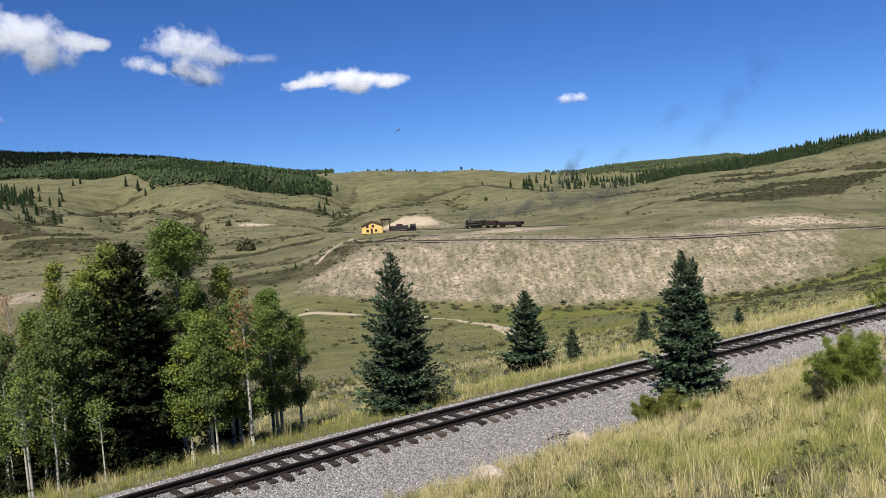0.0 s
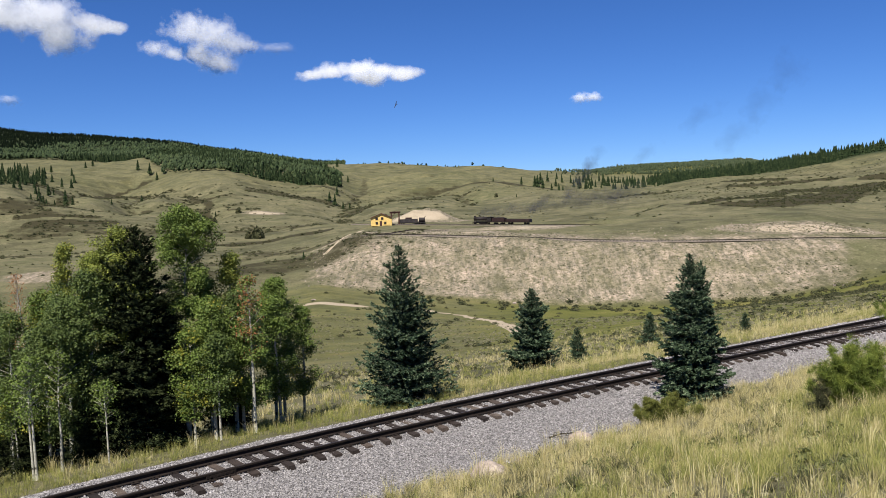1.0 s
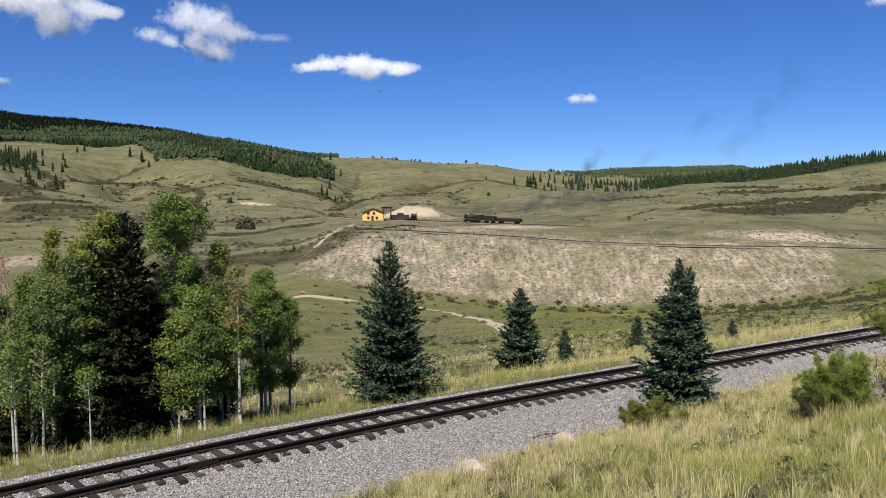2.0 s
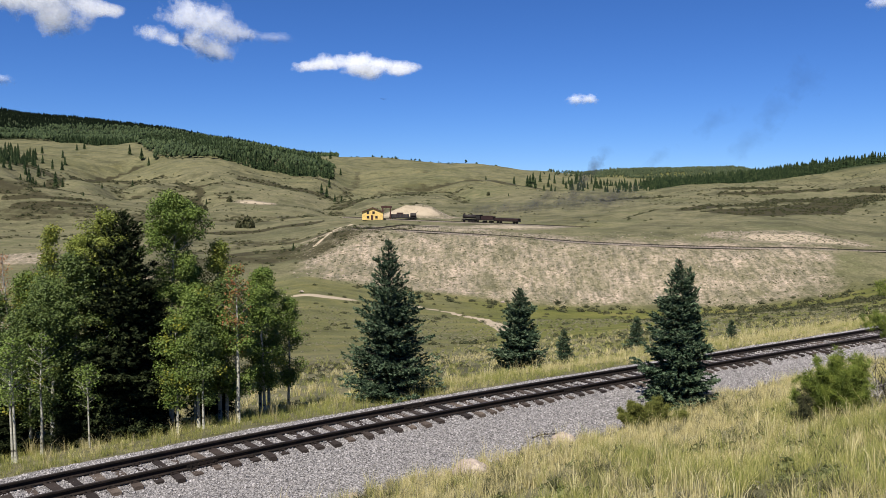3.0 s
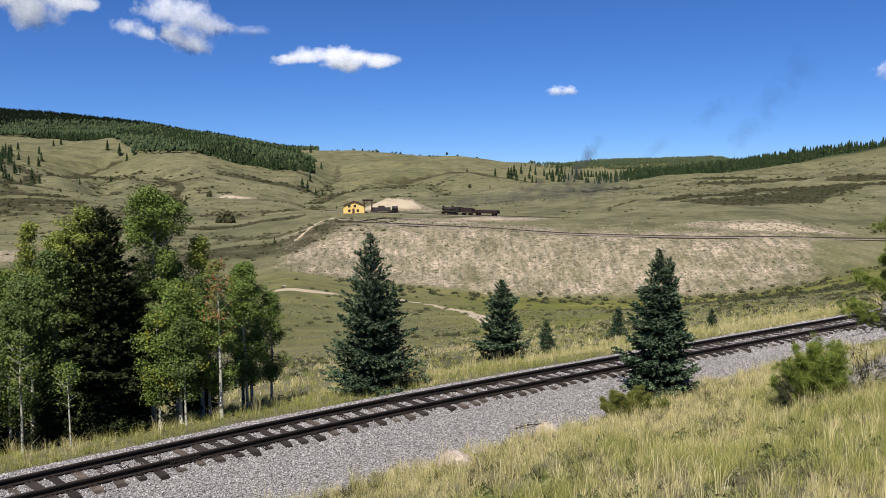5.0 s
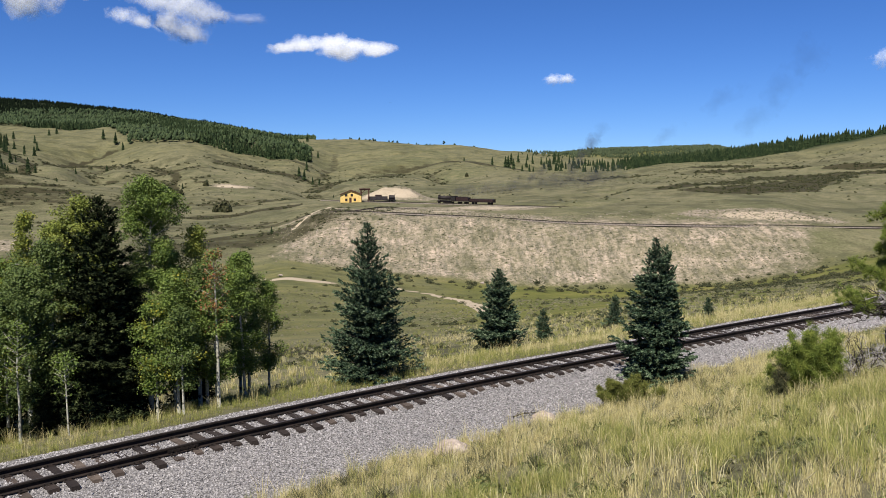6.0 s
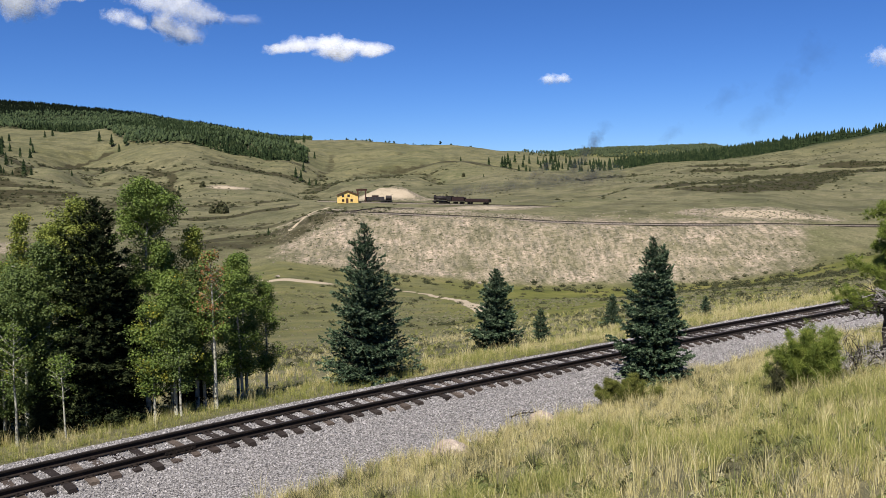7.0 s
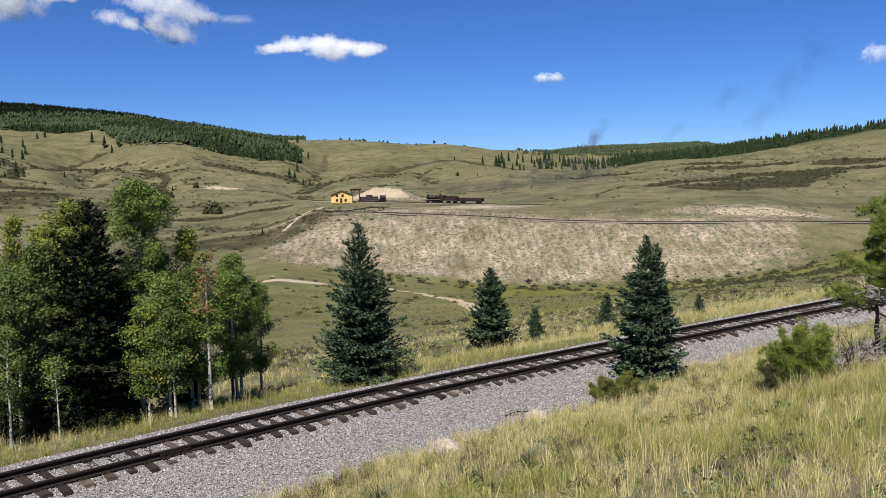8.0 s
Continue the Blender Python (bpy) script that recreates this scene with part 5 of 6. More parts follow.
dead_shrub(9.6, 17.0, 0.7, 0.9, 6)


def sage_plants():
    """Grey-green sage and herbs over the bank, and low shrubs down the slope."""
    x, y = bank_points(900)
    T = [needle_tuft(300 + k, 46, 0.17) for k in range(3)]
    grass_stuff("sage_plants", M_SAGE, "grey-green sage plants among the grass on the bank", x, y, [(v * np.array([1, 1, 0.9]), f) for v, f in T], rng.uniform(0.8, 2.1, len(x)))
    x, y = bank_points(1500)
    keep = rough2(x, y, 1.3, 181, 3) + rng.normal(0, 0.15, len(x)) > 0.12
    x, y = x[keep], y[keep]
    H = [needle_tuft(320 + k, 70, 0.2) for k in range(3)]
    grass_stuff("weed_plants", M_BRUSH, "dark weeds among the grass on the bank", x, y, H, rng.uniform(0.7, 1.9, len(x)))


    x, y = bank_points(2600)
    keep = rough2(x, y, 1.1, 201, 3) + rng.normal(0, 0.12, len(x)) > 0.22
    x, y = x[keep], y[keep]
    q, _ = off_line(x, y)
    x, y = x[q < -5.5], y[q < -5.5]
    bush_stuff("bank_herbs", "low broad-leaved green herbs among the grass on the bank", M_HERB, x, y, rng.uniform(0.08, 0.20, len(x)), 0.95)
    x, y = bank_points(150)
    bush_stuff("sage_bushes", "small grey-green sagebrush clumps on the grassy bank", M_SAGE, x, y, rng.uniform(0.06, 0.14, len(x)), 0.9)



# bushes of the valley and slopes, many and small
ICO_V = np.array([(0, 0, 1), (0.894, 0, 0.447), (0.276, 0.851, 0.447), (-0.724, 0.526, 0.447), (-0.724, -0.526, 0.447), (0.276, -0.851, 0.447),
                  (0.724, 0.526, -0.3), (-0.276, 0.851, -0.3), (-0.894, 0, -0.3), (-0.276, -0.851, -0.3), (0.724, -0.526, -0.3)])
ICO_F = np.array([(0, 1, 2), (0, 2, 3), (0, 3, 4), (0, 4, 5), (0, 5, 1), (1, 6, 2), (2, 7, 3), (3, 8, 4), (4, 9, 5), (5, 10, 1), (2, 6, 7), (3, 7, 8), (4, 8, 9), (5, 9, 10), (1, 10, 6)])


def leafy_clump(seed, n=46):
    """A bush as a ragged ball of small leaf plates."""
    r = np.random.default_rng(seed)
    V, F = [], []
    for k in range(n):
        d = r.normal(size=3)
        d[2] = abs(d[2])
        d /= np.linalg.norm(d)
        p = d * r.uniform(0.55, 1.0)
        u, w = np.cross(d, r.normal(size=3)), r.normal(size=3) * 0.5 + d * 0.4
        u = u / np.linalg.norm(u) * 0.26
        w = w / np.linalg.norm(w) * 0.30
        i = len(V)
        V += [p - u, p + u, p + w]
        F.append((i, i + 1, i + 2))
    V = np.array(V)
    return np.r_[V, ICO_V * 0.66], np.r_[np.array(F), ICO_F + len(V)]


CLUMPS = [leafy_clump(k) for k in range(5)]


TUFTY = [leafy_clump(60 + k, 14) for k in range(5)]


def bush_stuff(name, label, mat, x, y, size, flat=0.7, shapes=CLUMPS):
    g = Geo()
    z = land(x, y)
    k_ = rng.integers(5, size=len(x))
    for k, (v, f) in enumerate(shapes):
        m = k_ == k
        g.scatter(v, f, np.c_[x, y, z][m], rng.uniform(0, 6.28, m.sum()), np.c_[size[m], size[m], size[m] * flat])
    tagged(g.part(name, mat), label, "bushes", kind="stuff")


def scattered(n, r0, r1, a0, a1):
    r = np.sqrt(rng.uniform(r0 ** 2, r1 ** 2, n))
    th = np.radians(rng.uniform(a0, a1, n))
    return r * np.sin(th), r * np.cos(th)


def valley_bushes():
    # dotted tufts and loose pale stones on the bare cut slope
    x, y = scattered(34000, 186, 278, -13, 30)
    bare, lush, brush, wood = zones(x, y)
    p = rough2(x, y, 11, 141, 3) + rng.normal(0, 0.35, len(x))
    keep = (rng.random(len(x)) < bare * 0.62) & (p > -0.25)
    x, y = x[keep], y[keep]
    which = rng.random(len(x))
    for lo, hi, name, mat, label, big in ((0.0, 0.42, "slope_tufts", M_SAGE, "small dry tufts dotted over the bare cut slope", 0.36), (0.42, 0.78, "slope_bushes", M_BRUSH, "small dark bushes dotted over the bare cut slope", 0.34)):
        m = (which >= lo) & (which < hi)
        bush_stuff(name, label, mat, x[m], y[m], 0.10 + (big - 0.06) * rng.random(m.sum()) ** 1.7, 0.8, TUFTY)
    m = which >= 0.78
    g = Geo().scatter(OCT_V, OCT_F, np.c_[x, y, land(x, y) + 0.03][m], np.zeros(m.sum()), 0.08 + 0.26 * rng.random(m.sum()) ** 2.5, rot=any_turn(int(m.sum())))
    tagged(g.part("slope_stones", M_ROCK), "loose pale stones on the bare cut slope", "stones", kind="stuff")
    x, y = scattered(26000, 60, 700, -36, 38)
    bare, lush, brush, wood = zones(x, y)
    keep = rng.random(len(x)) < brush * 0.8
    r = np.hypot(x, y)
    bush_stuff("brush", "patches of dark low brush on the hillsides", M_BRUSH, x[keep], y[keep], rng.uniform(0.35, 0.9, keep.sum()) * (0.6 + r[keep] / 380), 0.6)
    x, y = scattered(9000, 95, 195, 8, 34)
    bare, lush, brush, wood = zones(x, y)
    keep = rng.random(len(x)) < brush * 0.5
    bush_stuff("valley_brush", "dark brush along the valley bottom", M_BRUSH, x[keep], y[keep], rng.uniform(0.25, 0.8, keep.sum()), 0.65)
    # shrubs in the valley bottom
    x, y = scattered(900, 60, 200, -32, 34)
    keep = rng.random(len(x)) < 0.35 + 0.6 * smooth01(np.degrees(np.arctan2(x, y)), 5, 20)
    bush_stuff("valley_shrubs", "low green and brown shrubs in the valley meadow", M_BRUSH, x[keep], y[keep], rng.uniform(0.2, 0.75, keep.sum()), 0.65)
    x, y = verge_points(420, 6.0, 40.0)
    bush_stuff("slope_shrubs", "low brown shrubs on the slope below the track", M_BRUSH, x, y, rng.uniform(0.10, 0.38, len(x)), 0.7)
    # a band of shrubs along the hill's foot and scattered ones on the slopes
    th = np.radians(rng.uniform(-6, 30, 170))
    foot = np.interp(th, land_lines[2][0], land_lines[2][1]) + rng.normal(-3, 5, 170)
    bush_stuff("foot_shrubs", "dark shrubs along the foot of the hill", M_BRUSH, foot * np.sin(th), foot * np.cos(th), rng.uniform(0.4, 1.25, 170), 0.75)
    x, y = scattered(7000, 270, 760, -34, 34)
    p = rough2(x, y, 70, 91, 4) + rng.normal(0, 0.12, len(x))
    keep = (p > 0.22) | (rng.random(len(x)) < 0.05)
    bush_stuff("hill_shrubs", "scattered dark shrubs on the grassy hills", M_BRUSH, x[keep], y[keep], rng.uniform(0.2, 0.85, keep.sum()), 0.7)


    # fine tussocks over the near valley slope
    x, y = scattered(15000, 42, 150, -24, 33)
    q, _ = off_line(x, y)
    ok = (q > 12) & (rough2(x, y, 9, 97, 3) + rng.normal(0, 0.3, len(x)) > -0.05)
    x, y = x[ok], y[ok]
    half = rng.random(len(x)) < 0.78
    bush_stuff("tussocks", "small tussocks over the valley slope", M_SAGE, x[half], y[half], rng.uniform(0.06, 0.22, half.sum()), 0.8)
    bush_stuff("low_shrubs", "tiny dark shrubs over the valley slope", M_BRUSH, x[~half], y[~half], rng.uniform(0.05, 0.2, (~half).sum()), 0.8)


valley_bushes()
sage_plants()


for x_, y_, k_ in ((17.2, 196.3, 0.5), (16.0, 203.0, 0.4), (19.5, 199.0, 0.32), (-30, 178, 0.4), (90, 190, 0.45), (55, 205, 0.35)):
    rock("boulder", x_, y_, k_ * 1.3, k_, k_ * 0.8, x_, "pale boulder at the foot of the hill")


# ---------- far trees ----------
def conifer_template(tiers, sides, seed):
    r = np.random.default_rng(seed)
    V, F = [], []
    for t in range(tiers):
        z0, z1 = 0.06 + 0.94 * t / tiers * 0.97, 0.06 + 0.94 * min(1.0, (t + 1.7) / tiers)
        rad = 0.21 * (1 - t / tiers) ** 0.85 + 0.015
        i = len(V)
        V.append((r.normal(0, 0.006), r.normal(0, 0.006), z1))
        a0 = r.uniform(0, 6.28)
        for k in range(sides):
            a, q = a0 + 2 * np.pi * k / sides, rad * (r.uniform(0.8, 1.25) if k % 2 else r.uniform(0.35, 0.6))
            V.append((q * np.cos(a), q * np.sin(a), z0 + r.normal(0, 0.015)))
        F += [(i, i + 1 + k, i + 1 + (k + 1) % sides) for k in range(sides)]
    return np.array(V), np.array(F)


def round_template(seed):
    r = np.random.default_rng(seed)
    V, F = [], []
    for c in range(3):
        i = sum(len(v) for v in V)
        v = ICO_V * (1 + r.normal(0, 0.16, (len(ICO_V), 1))) * np.array([0.22, 0.22, 0.30]) + np.array([*r.normal(0, 0.10, 2), 0.42 + 0.2 * c])
        V.append(v)
        F.append(ICO_F + i)
    return np.concatenate(V), np.concatenate(F)


CONES = [conifer_template(5, 8, k) for k in range(5)]
ROUNDS = [round_template(k) for k in range(5)]


def wood_stuff(name, label, mat, templates, x, y, h):
    g = Geo()
    z = land(x, y) - 0.2
    k_ = rng.integers(len(templates), size=len(x))
    for k, (v, f) in enumerate(templates):
        m = k_ == k
        w = h[m] * rng.uniform(0.85, 1.2, m.sum())
        g.scatter(v, f, np.c_[x, y, z][m], rng.uniform(0, 6.28, m.sum()), np.c_[w, w, h[m]])
    tagged(g.part(name, mat), label, "forest", kind="stuff")


def forests():
    # mixed wood over the left-hand hills
    x, y = scattered(17000, 715, 1450, -36, -6.5)
    r, deg = np.hypot(x, y), np.degrees(np.arctan2(x, y))
    start = np.interp(deg, [-36, -28, -23, -20.5, -19, -14, -10, -8, -6.5], [1060, 1060, 1060, 1000, 770, 735, 735, 745, 800])
    p = rough2(x, y, 130, 71, 3)
    keep = (r > start / np.cos(np.radians(deg))) & (p > -0.5 + 0.5 * (r < 950) * (deg < -20)) & (deg < np.interp(r, [700, 900, 1100, 1450], [-7.2, -7.4, -9, -11]))
    kind = rough2(x, y, 90, 73, 3) + rng.normal(0, 0.15, len(x)) + 0.7 * smooth01(r, 1320, 1440) + 0.5 * (1 - smooth01(r, 745, 800))
    thin_ = rng.random(len(x)) < np.interp(r, [760, 900, 1100, 1250], [1, 0.8, 0.7, 1])
    c, a = keep & (kind > 0.22) & thin_, keep & (kind <= 0.22) & thin_
    wood_stuff("conifer_wood", "dark conifer wood on the far hillside", M_FARCONIFER, CONES, x[c], y[c], rng.uniform(5.5, 12, c.sum()))
    wood_stuff("aspen_wood", "green aspen wood on the far hillside", M_FARASPEN, ROUNDS, x[a], y[a], rng.uniform(4.5, 8.5, a.sum()))
    # the far mountain's forest, its conifers coloured for the cloud shadow
    x, y = scattered(13000, 1450, 2750, -36, -7)
    green_ = rough2(x, y, 160, 221, 3) + rng.normal(0, 0.2, len(x)) + np.interp(np.hypot(x, y), [1500, 1900, 2050], [0.5, 0.15, -2]) > 0.1
    wood_stuff("mountain_forest", "forest on the far mountain, coloured dark for cloud shade", M_SHADEFIR, CONES, x[~green_], y[~green_], rng.uniform(8, 13, (~green_).sum()))
    wood_stuff("mountain_aspen_wood", "dull green aspen wood on the flank of the far mountain", M_FARASPEN, ROUNDS, x[green_], y[green_], rng.uniform(6, 10, green_.sum()))
    # behind the right-hand ridge
    x, y = scattered(4600, 700, 940, 9, 36)
    r, deg = np.hypot(x, y), np.degrees(np.arctan2(x, y))
    crest = 706 / np.cos(np.radians(deg))
    keep = (r > crest + np.interp(deg, [9, 14, 36], [60, 20, 6])) & (rng.random(len(x)) < np.interp(deg, [10.5, 14, 15.5, 18], [0.0, 0.10, 0.65, 1]))
    wood_stuff("ridge_wood", "dark conifers along the grassy ridge", M_FARCONIFER, CONES, x[keep], y[keep], 4.5 + 8.0 * rng.random(keep.sum()) ** 1.3)
    x, y = scattered(9000, 1120, 1560, 7, 30)
    keep = rng.random(len(x)) < np.interp(np.degrees(np.arctan2(x, y)), [7, 11, 14], [0, 0.5, 1])
    x, y = x[keep], y[keep]
    wood_stuff("distant_aspen_wood", "dull green wood on a distant ridge", M_HAZEWOOD, ROUNDS, x, y, rng.uniform(3, 5.5, len(x)))
    x, y = scattered(34, 1290, 1400, -8, 5)
    wood_stuff("skyline_trees", "sparse small trees along the skyline", M_FARCONIFER, ROUNDS, x, y, rng.uniform(3, 7, len(x)))


    # tight stands on the hillsides
    for cx, cy, sx, sy, n, h in ((-262, 505, 9, 14, 16, 6.5), (-345, 640, 18, 26, 70, 9.0), (-372, 690, 20, 22, 70, 10.0), (-318, 600, 10, 16, 26, 8.0), (-234, 472, 6, 6, 8, 6.5), (152, 850, 22, 16, 22, 9.5), (196, 905, 24, 20, 26, 8.5), (215, 890, 26, 18, 22, 7.0)):
        x, y = cx + rng.normal(0, sx, n), cy + rng.normal(0, sy, n)
        wood_stuff("conifer_stand", "tight stand of dark conifers on the grassy hill", M_FARCONIFER, CONES, x, y, rng.uniform(0.55, 1.1, n) * h)


forests()


def lone_conifer_meshes(seed):
    v, f = conifer_template(10, 12, seed)
    t = Geo().tube([(0, 0, -0.04), (0, 0, 0.5), (0, 0, 0.95)], [0.022, 0.014, 0.004], 6)
    return t.mesh("trunk", M_DARKBARK), Geo().add(v, f).mesh("crown", M_FARCONIFER)


LONE = [lone_conifer_meshes(k) for k in range(4)]
LEFT_HILL = [(-369, 839, 7.0), (-373, 866, 8.4), (-362, 751, 7.3), (-247, 507, 7.7), (-226, 484, 9.4), (-220, 480, 5.0), (-304, 809, 10.1), (-283, 783, 10.8),
             (-269, 762, 7.9), (-221, 592, 5.7), (-211, 514, 3.6), (-145, 511, 3.5), (-189, 436, 2.1), (-46, 258, 2.5), (-91, 636, 7.9), (-86, 629, 8.7),
             (-90, 674, 7.5), (-77, 607, 5.9), (-72, 606, 5.0), (-47, 460, 3.2)]
RIGHT_HILL = [(-147, 1114, 12.3), (-110, 858, 7.1), (-103, 861, 7.2), (46, 797, 5.0), (51, 596, 2.5), (72, 781, 7.6), (86, 792, 11.0), (91, 814, 12.4), (96, 832, 11.5),
              (90, 761, 9.5), (93, 722, 6.0), (110, 821, 8.0), (99, 719, 7.0), (100, 702, 5.8), (108, 663, 10.1), (173, 1025, 14.2), (179, 1031, 12.8), (114, 668, 8.0)]
for k, (x_, y_, h_) in enumerate(LEFT_HILL + RIGHT_HILL):
    plant("conifer_tree", "lone dark conifer on the grassy hillside", "conifer tree", LONE[k % 4], x_, y_, k * 1.3, h_ * 1.08, group="lone conifers on the hills")
for k, (x_, y_, h_) in enumerate(((-87, 373, 5.6), (-91, 372, 3.5), (-129, 505, 3.6), (-132, 447, 3.0), (-127, 444, 3.4), (-137, 449, 2.6), (39, 641, 3.0), (-57, 455, 2.0))):
    v_, f_ = leafy_clump(90 + k, 160)
    ob = thing("round_bush", "rounded dark green bush on the grassy slope", "bush", "bushes on the slopes", Matrix.Translation(spot(x_, y_)))
    Geo().add(v_ * np.array([0.5, 0.5, 0.95]) * h_, f_).part("foliage", M_BRUSH, ob)
    Geo().tube([(0, 0, -0.1), (0, 0, h_ * 0.5)], [0.06 * h_, 0.03 * h_], 6).part("stem", M_DARKBARK, ob)


# ---------- the loop of track on the hill, and the upper track ----------
def far_track(name, label, x, y, z, head, gap=0.95):
    ob = thing(name, label, "railway track", "tracks on the hill")
    for side in (-0.488, 0.488):
        g = Geo()
        rail_section(g, np.c_[x - side * np.sin(head), y + side * np.cos(head), z], head)
        g.part("rail", M_RAIL, ob)
    s = np.r_[0, np.cumsum(np.hypot(np.diff(x), np.diff(y)))]
    at = np.arange(0.3, s[-1], gap)
    g = Geo().scatter(TIE_V * np.array([0.22, 1.75, 0.16]), TIE_F, np.c_[np.interp(at, s, x), np.interp(at, s, y), np.interp(at, s, z) - 0.30], np.interp(at, s, head), 1.0)
    tagged(g.part("far_ties", M_TIE, ob, "dark ties under the far rails"), kind="stuff")
    g = Geo()
    k = len(x)
    prof = [(-1.15, -0.5), (-0.95, -0.28), (0.95, -0.28), (1.15, -0.5)]
    v = np.concatenate([np.c_[x - o * np.sin(head), y + o * np.cos(head), z + d] for o, d in prof])
    i = np.arange(k - 1)
    g.add(v, np.concatenate([np.stack([i + a * k, i + 1 + a * k, i + 1 + (a + 1) * k, i + (a + 1) * k], 1) for a in range(3)]))
    g.part("cinder_bed", M_CINDER, ob, "grey-brown cinder bed under the rails")
    return ob


M_CINDER = varied("cinder_ballast", [(0.3, (0.13, 0.11, 0.09)), (0.7, (0.24, 0.20, 0.165))], 0.95, 0, 0.6, grain=6)


def hill_tracks():
    th = np.radians(np.linspace(-6.0, 40, 180))
    r = np.interp(th, land_lines[3][0], land_lines[3][1]) + 1.2
    x, y = r * np.sin(th), r * np.cos(th)
    z = land(x, y)
    z = np.maximum(np.polyval(np.polyfit(th, z, 5), th) + 0.40, z + 0.30)
    z = np.convolve(np.pad(z, 9, "edge"), np.ones(19) / 19, "valid")
    far_track("hill_track", "single railway track along the top of the bare slope", x, y, z, np.arctan2(np.gradient(y), np.gradient(x)))
    t = np.linspace(-62, 60, 60)
    x, y = UP_AT[0] + t * UP_DIR[0], UP_AT[1] + t * UP_DIR[1]
    far_track("upper_track", "railway track over the hilltop bench past the yellow house", x, y, up_height(t) + 0.32, np.full(60, math.atan2(UP_DIR[1], UP_DIR[0])))
    # short siding that curves round the end of the bench
    u = np.linspace(0, 1, 30)
    x, y = -26 + 26 * u, 262 + 14 * u + 10 * np.sin(u * 2.2)
    far_track("siding_track", "overgrown siding near the end of the bench", x, y, land(x, y) + 0.35, np.arctan2(np.gradient(y), np.gradient(x)))


hill_tracks()


# ---------- the yellow house ----------
def house():
    ob = thing("house", "two-storey yellow clapboard house with a brown gable roof", "house", at=Matrix.Translation(spot(-27.6, 341.5, 0.1)) @ pose(0, 0, 0, rz=4))
    w, d, h, rise = 8.6, 7.6, 3.3, 1.7
    g = Geo()
    ring = [(-w / 2, 0), (w / 2, 0), (w / 2, h), (0, h + rise), (-w / 2, h)]
    k = len(ring)
    v = [(x, -d / 2, z) for x, z in ring] + [(x, d / 2, z) for x, z in ring]
    g.add(v, [np.array([[0, 1, 2, 3, 4]]), np.array([[9, 8, 7, 6, 5]]), np.array([(0, 5, 6, 1), (1, 6, 7, 2), (4, 9, 5, 0)])])
    g.part("wall", M_YELLOW, ob, "yellow clapboard walls")
    for k in range(18):
        z = 0.2 + k * 0.32
        half = w / 2 if z < h else w / 2 * (1 - (z - h) / rise)
        if half > 0.3:
            Geo().box(0, -d / 2 - 0.012, z, 2 * half, 0.024, 0.05).part("clapboard", M_YELLOW, ob)
    for side in (-1, 1):
        L = math.hypot(w / 2 + 0.35, rise + 0.17)
        m = Matrix.Translation((side * (w / 4 + 0.1), 0, h + rise / 2 + 0.0)) @ Euler((0, side * math.atan2(rise, w / 2), 0)).to_matrix().to_4x4()
        Geo().box(0, 0, 0.12, L, d + 0.9, 0.14, m=m).part("roof", M_ROOF, ob, "brown shingled roof slope")
        Geo().box(0, -d / 2 - 0.47, 0.05, L, 0.08, 0.26, m=m).part("barge_board", M_TRIM, ob, "dark brown barge board")
    for x, z in ((-1.9, 1.15), (1.6, 1.15), (-1.9, 3.05), (0.4, 3.05)):
        win = Geo().box(x, -d / 2 - 0.03, z, 1.0, 0.10, 1.05).part("window", M_TRIM, ob, "dark framed window")
        Geo().box(x, -d / 2 - 0.075, z + 0.24, 0.80, 0.04, 0.40).part("pane", M_PANE, win)
        Geo().box(x, -d / 2 - 0.075, z - 0.24, 0.80, 0.04, 0.40).part("pane", M_PANE, win)
    door = Geo().box(-0.2, -d / 2 - 0.03, 1.0, 0.95, 0.10, 2.0).part("door", M_TRIM, ob, "dark brown door")
    Geo().box(0.15, -d / 2 - 0.10, 1.0, 0.06, 0.05, 0.12).part("handle", M_BLACK, door)


house()


# ---------- rolling stock ----------
def wheel_mesh(r, width=0.14):
    g = Geo().tube([(0, -width / 2, 0), (0, width / 2, 0)], [r, r], 16)
    g.tube([(0, -width / 2 - 0.03, 0), (0, width / 2 + 0.03, 0)], [r * 0.22, r * 0.22], 8)
    for k in range(5):
        a = 2 * math.pi * k / 5
        g.box(r * 0.5 * math.cos(a), 0, r * 0.5 * math.sin(a), 0.06, width + 0.04, 0.06)
    return g.mesh("wheel", M_BLACK, False)


DRIVER, SMALLWHEEL = wheel_mesh(0.56), wheel_mesh(0.36)
rolling = []          # (vehicle, place behind the engine's front), wheels with their radius


def wheels(ob, xs, r, me):
    out = []
    for x in xs:
        for side in (-0.47, 0.47):
            w = new("wheel", me)
            w.parent = ob
            w.location = (x, side, r)
            out.append((w, (x, side, r), r))
    return out


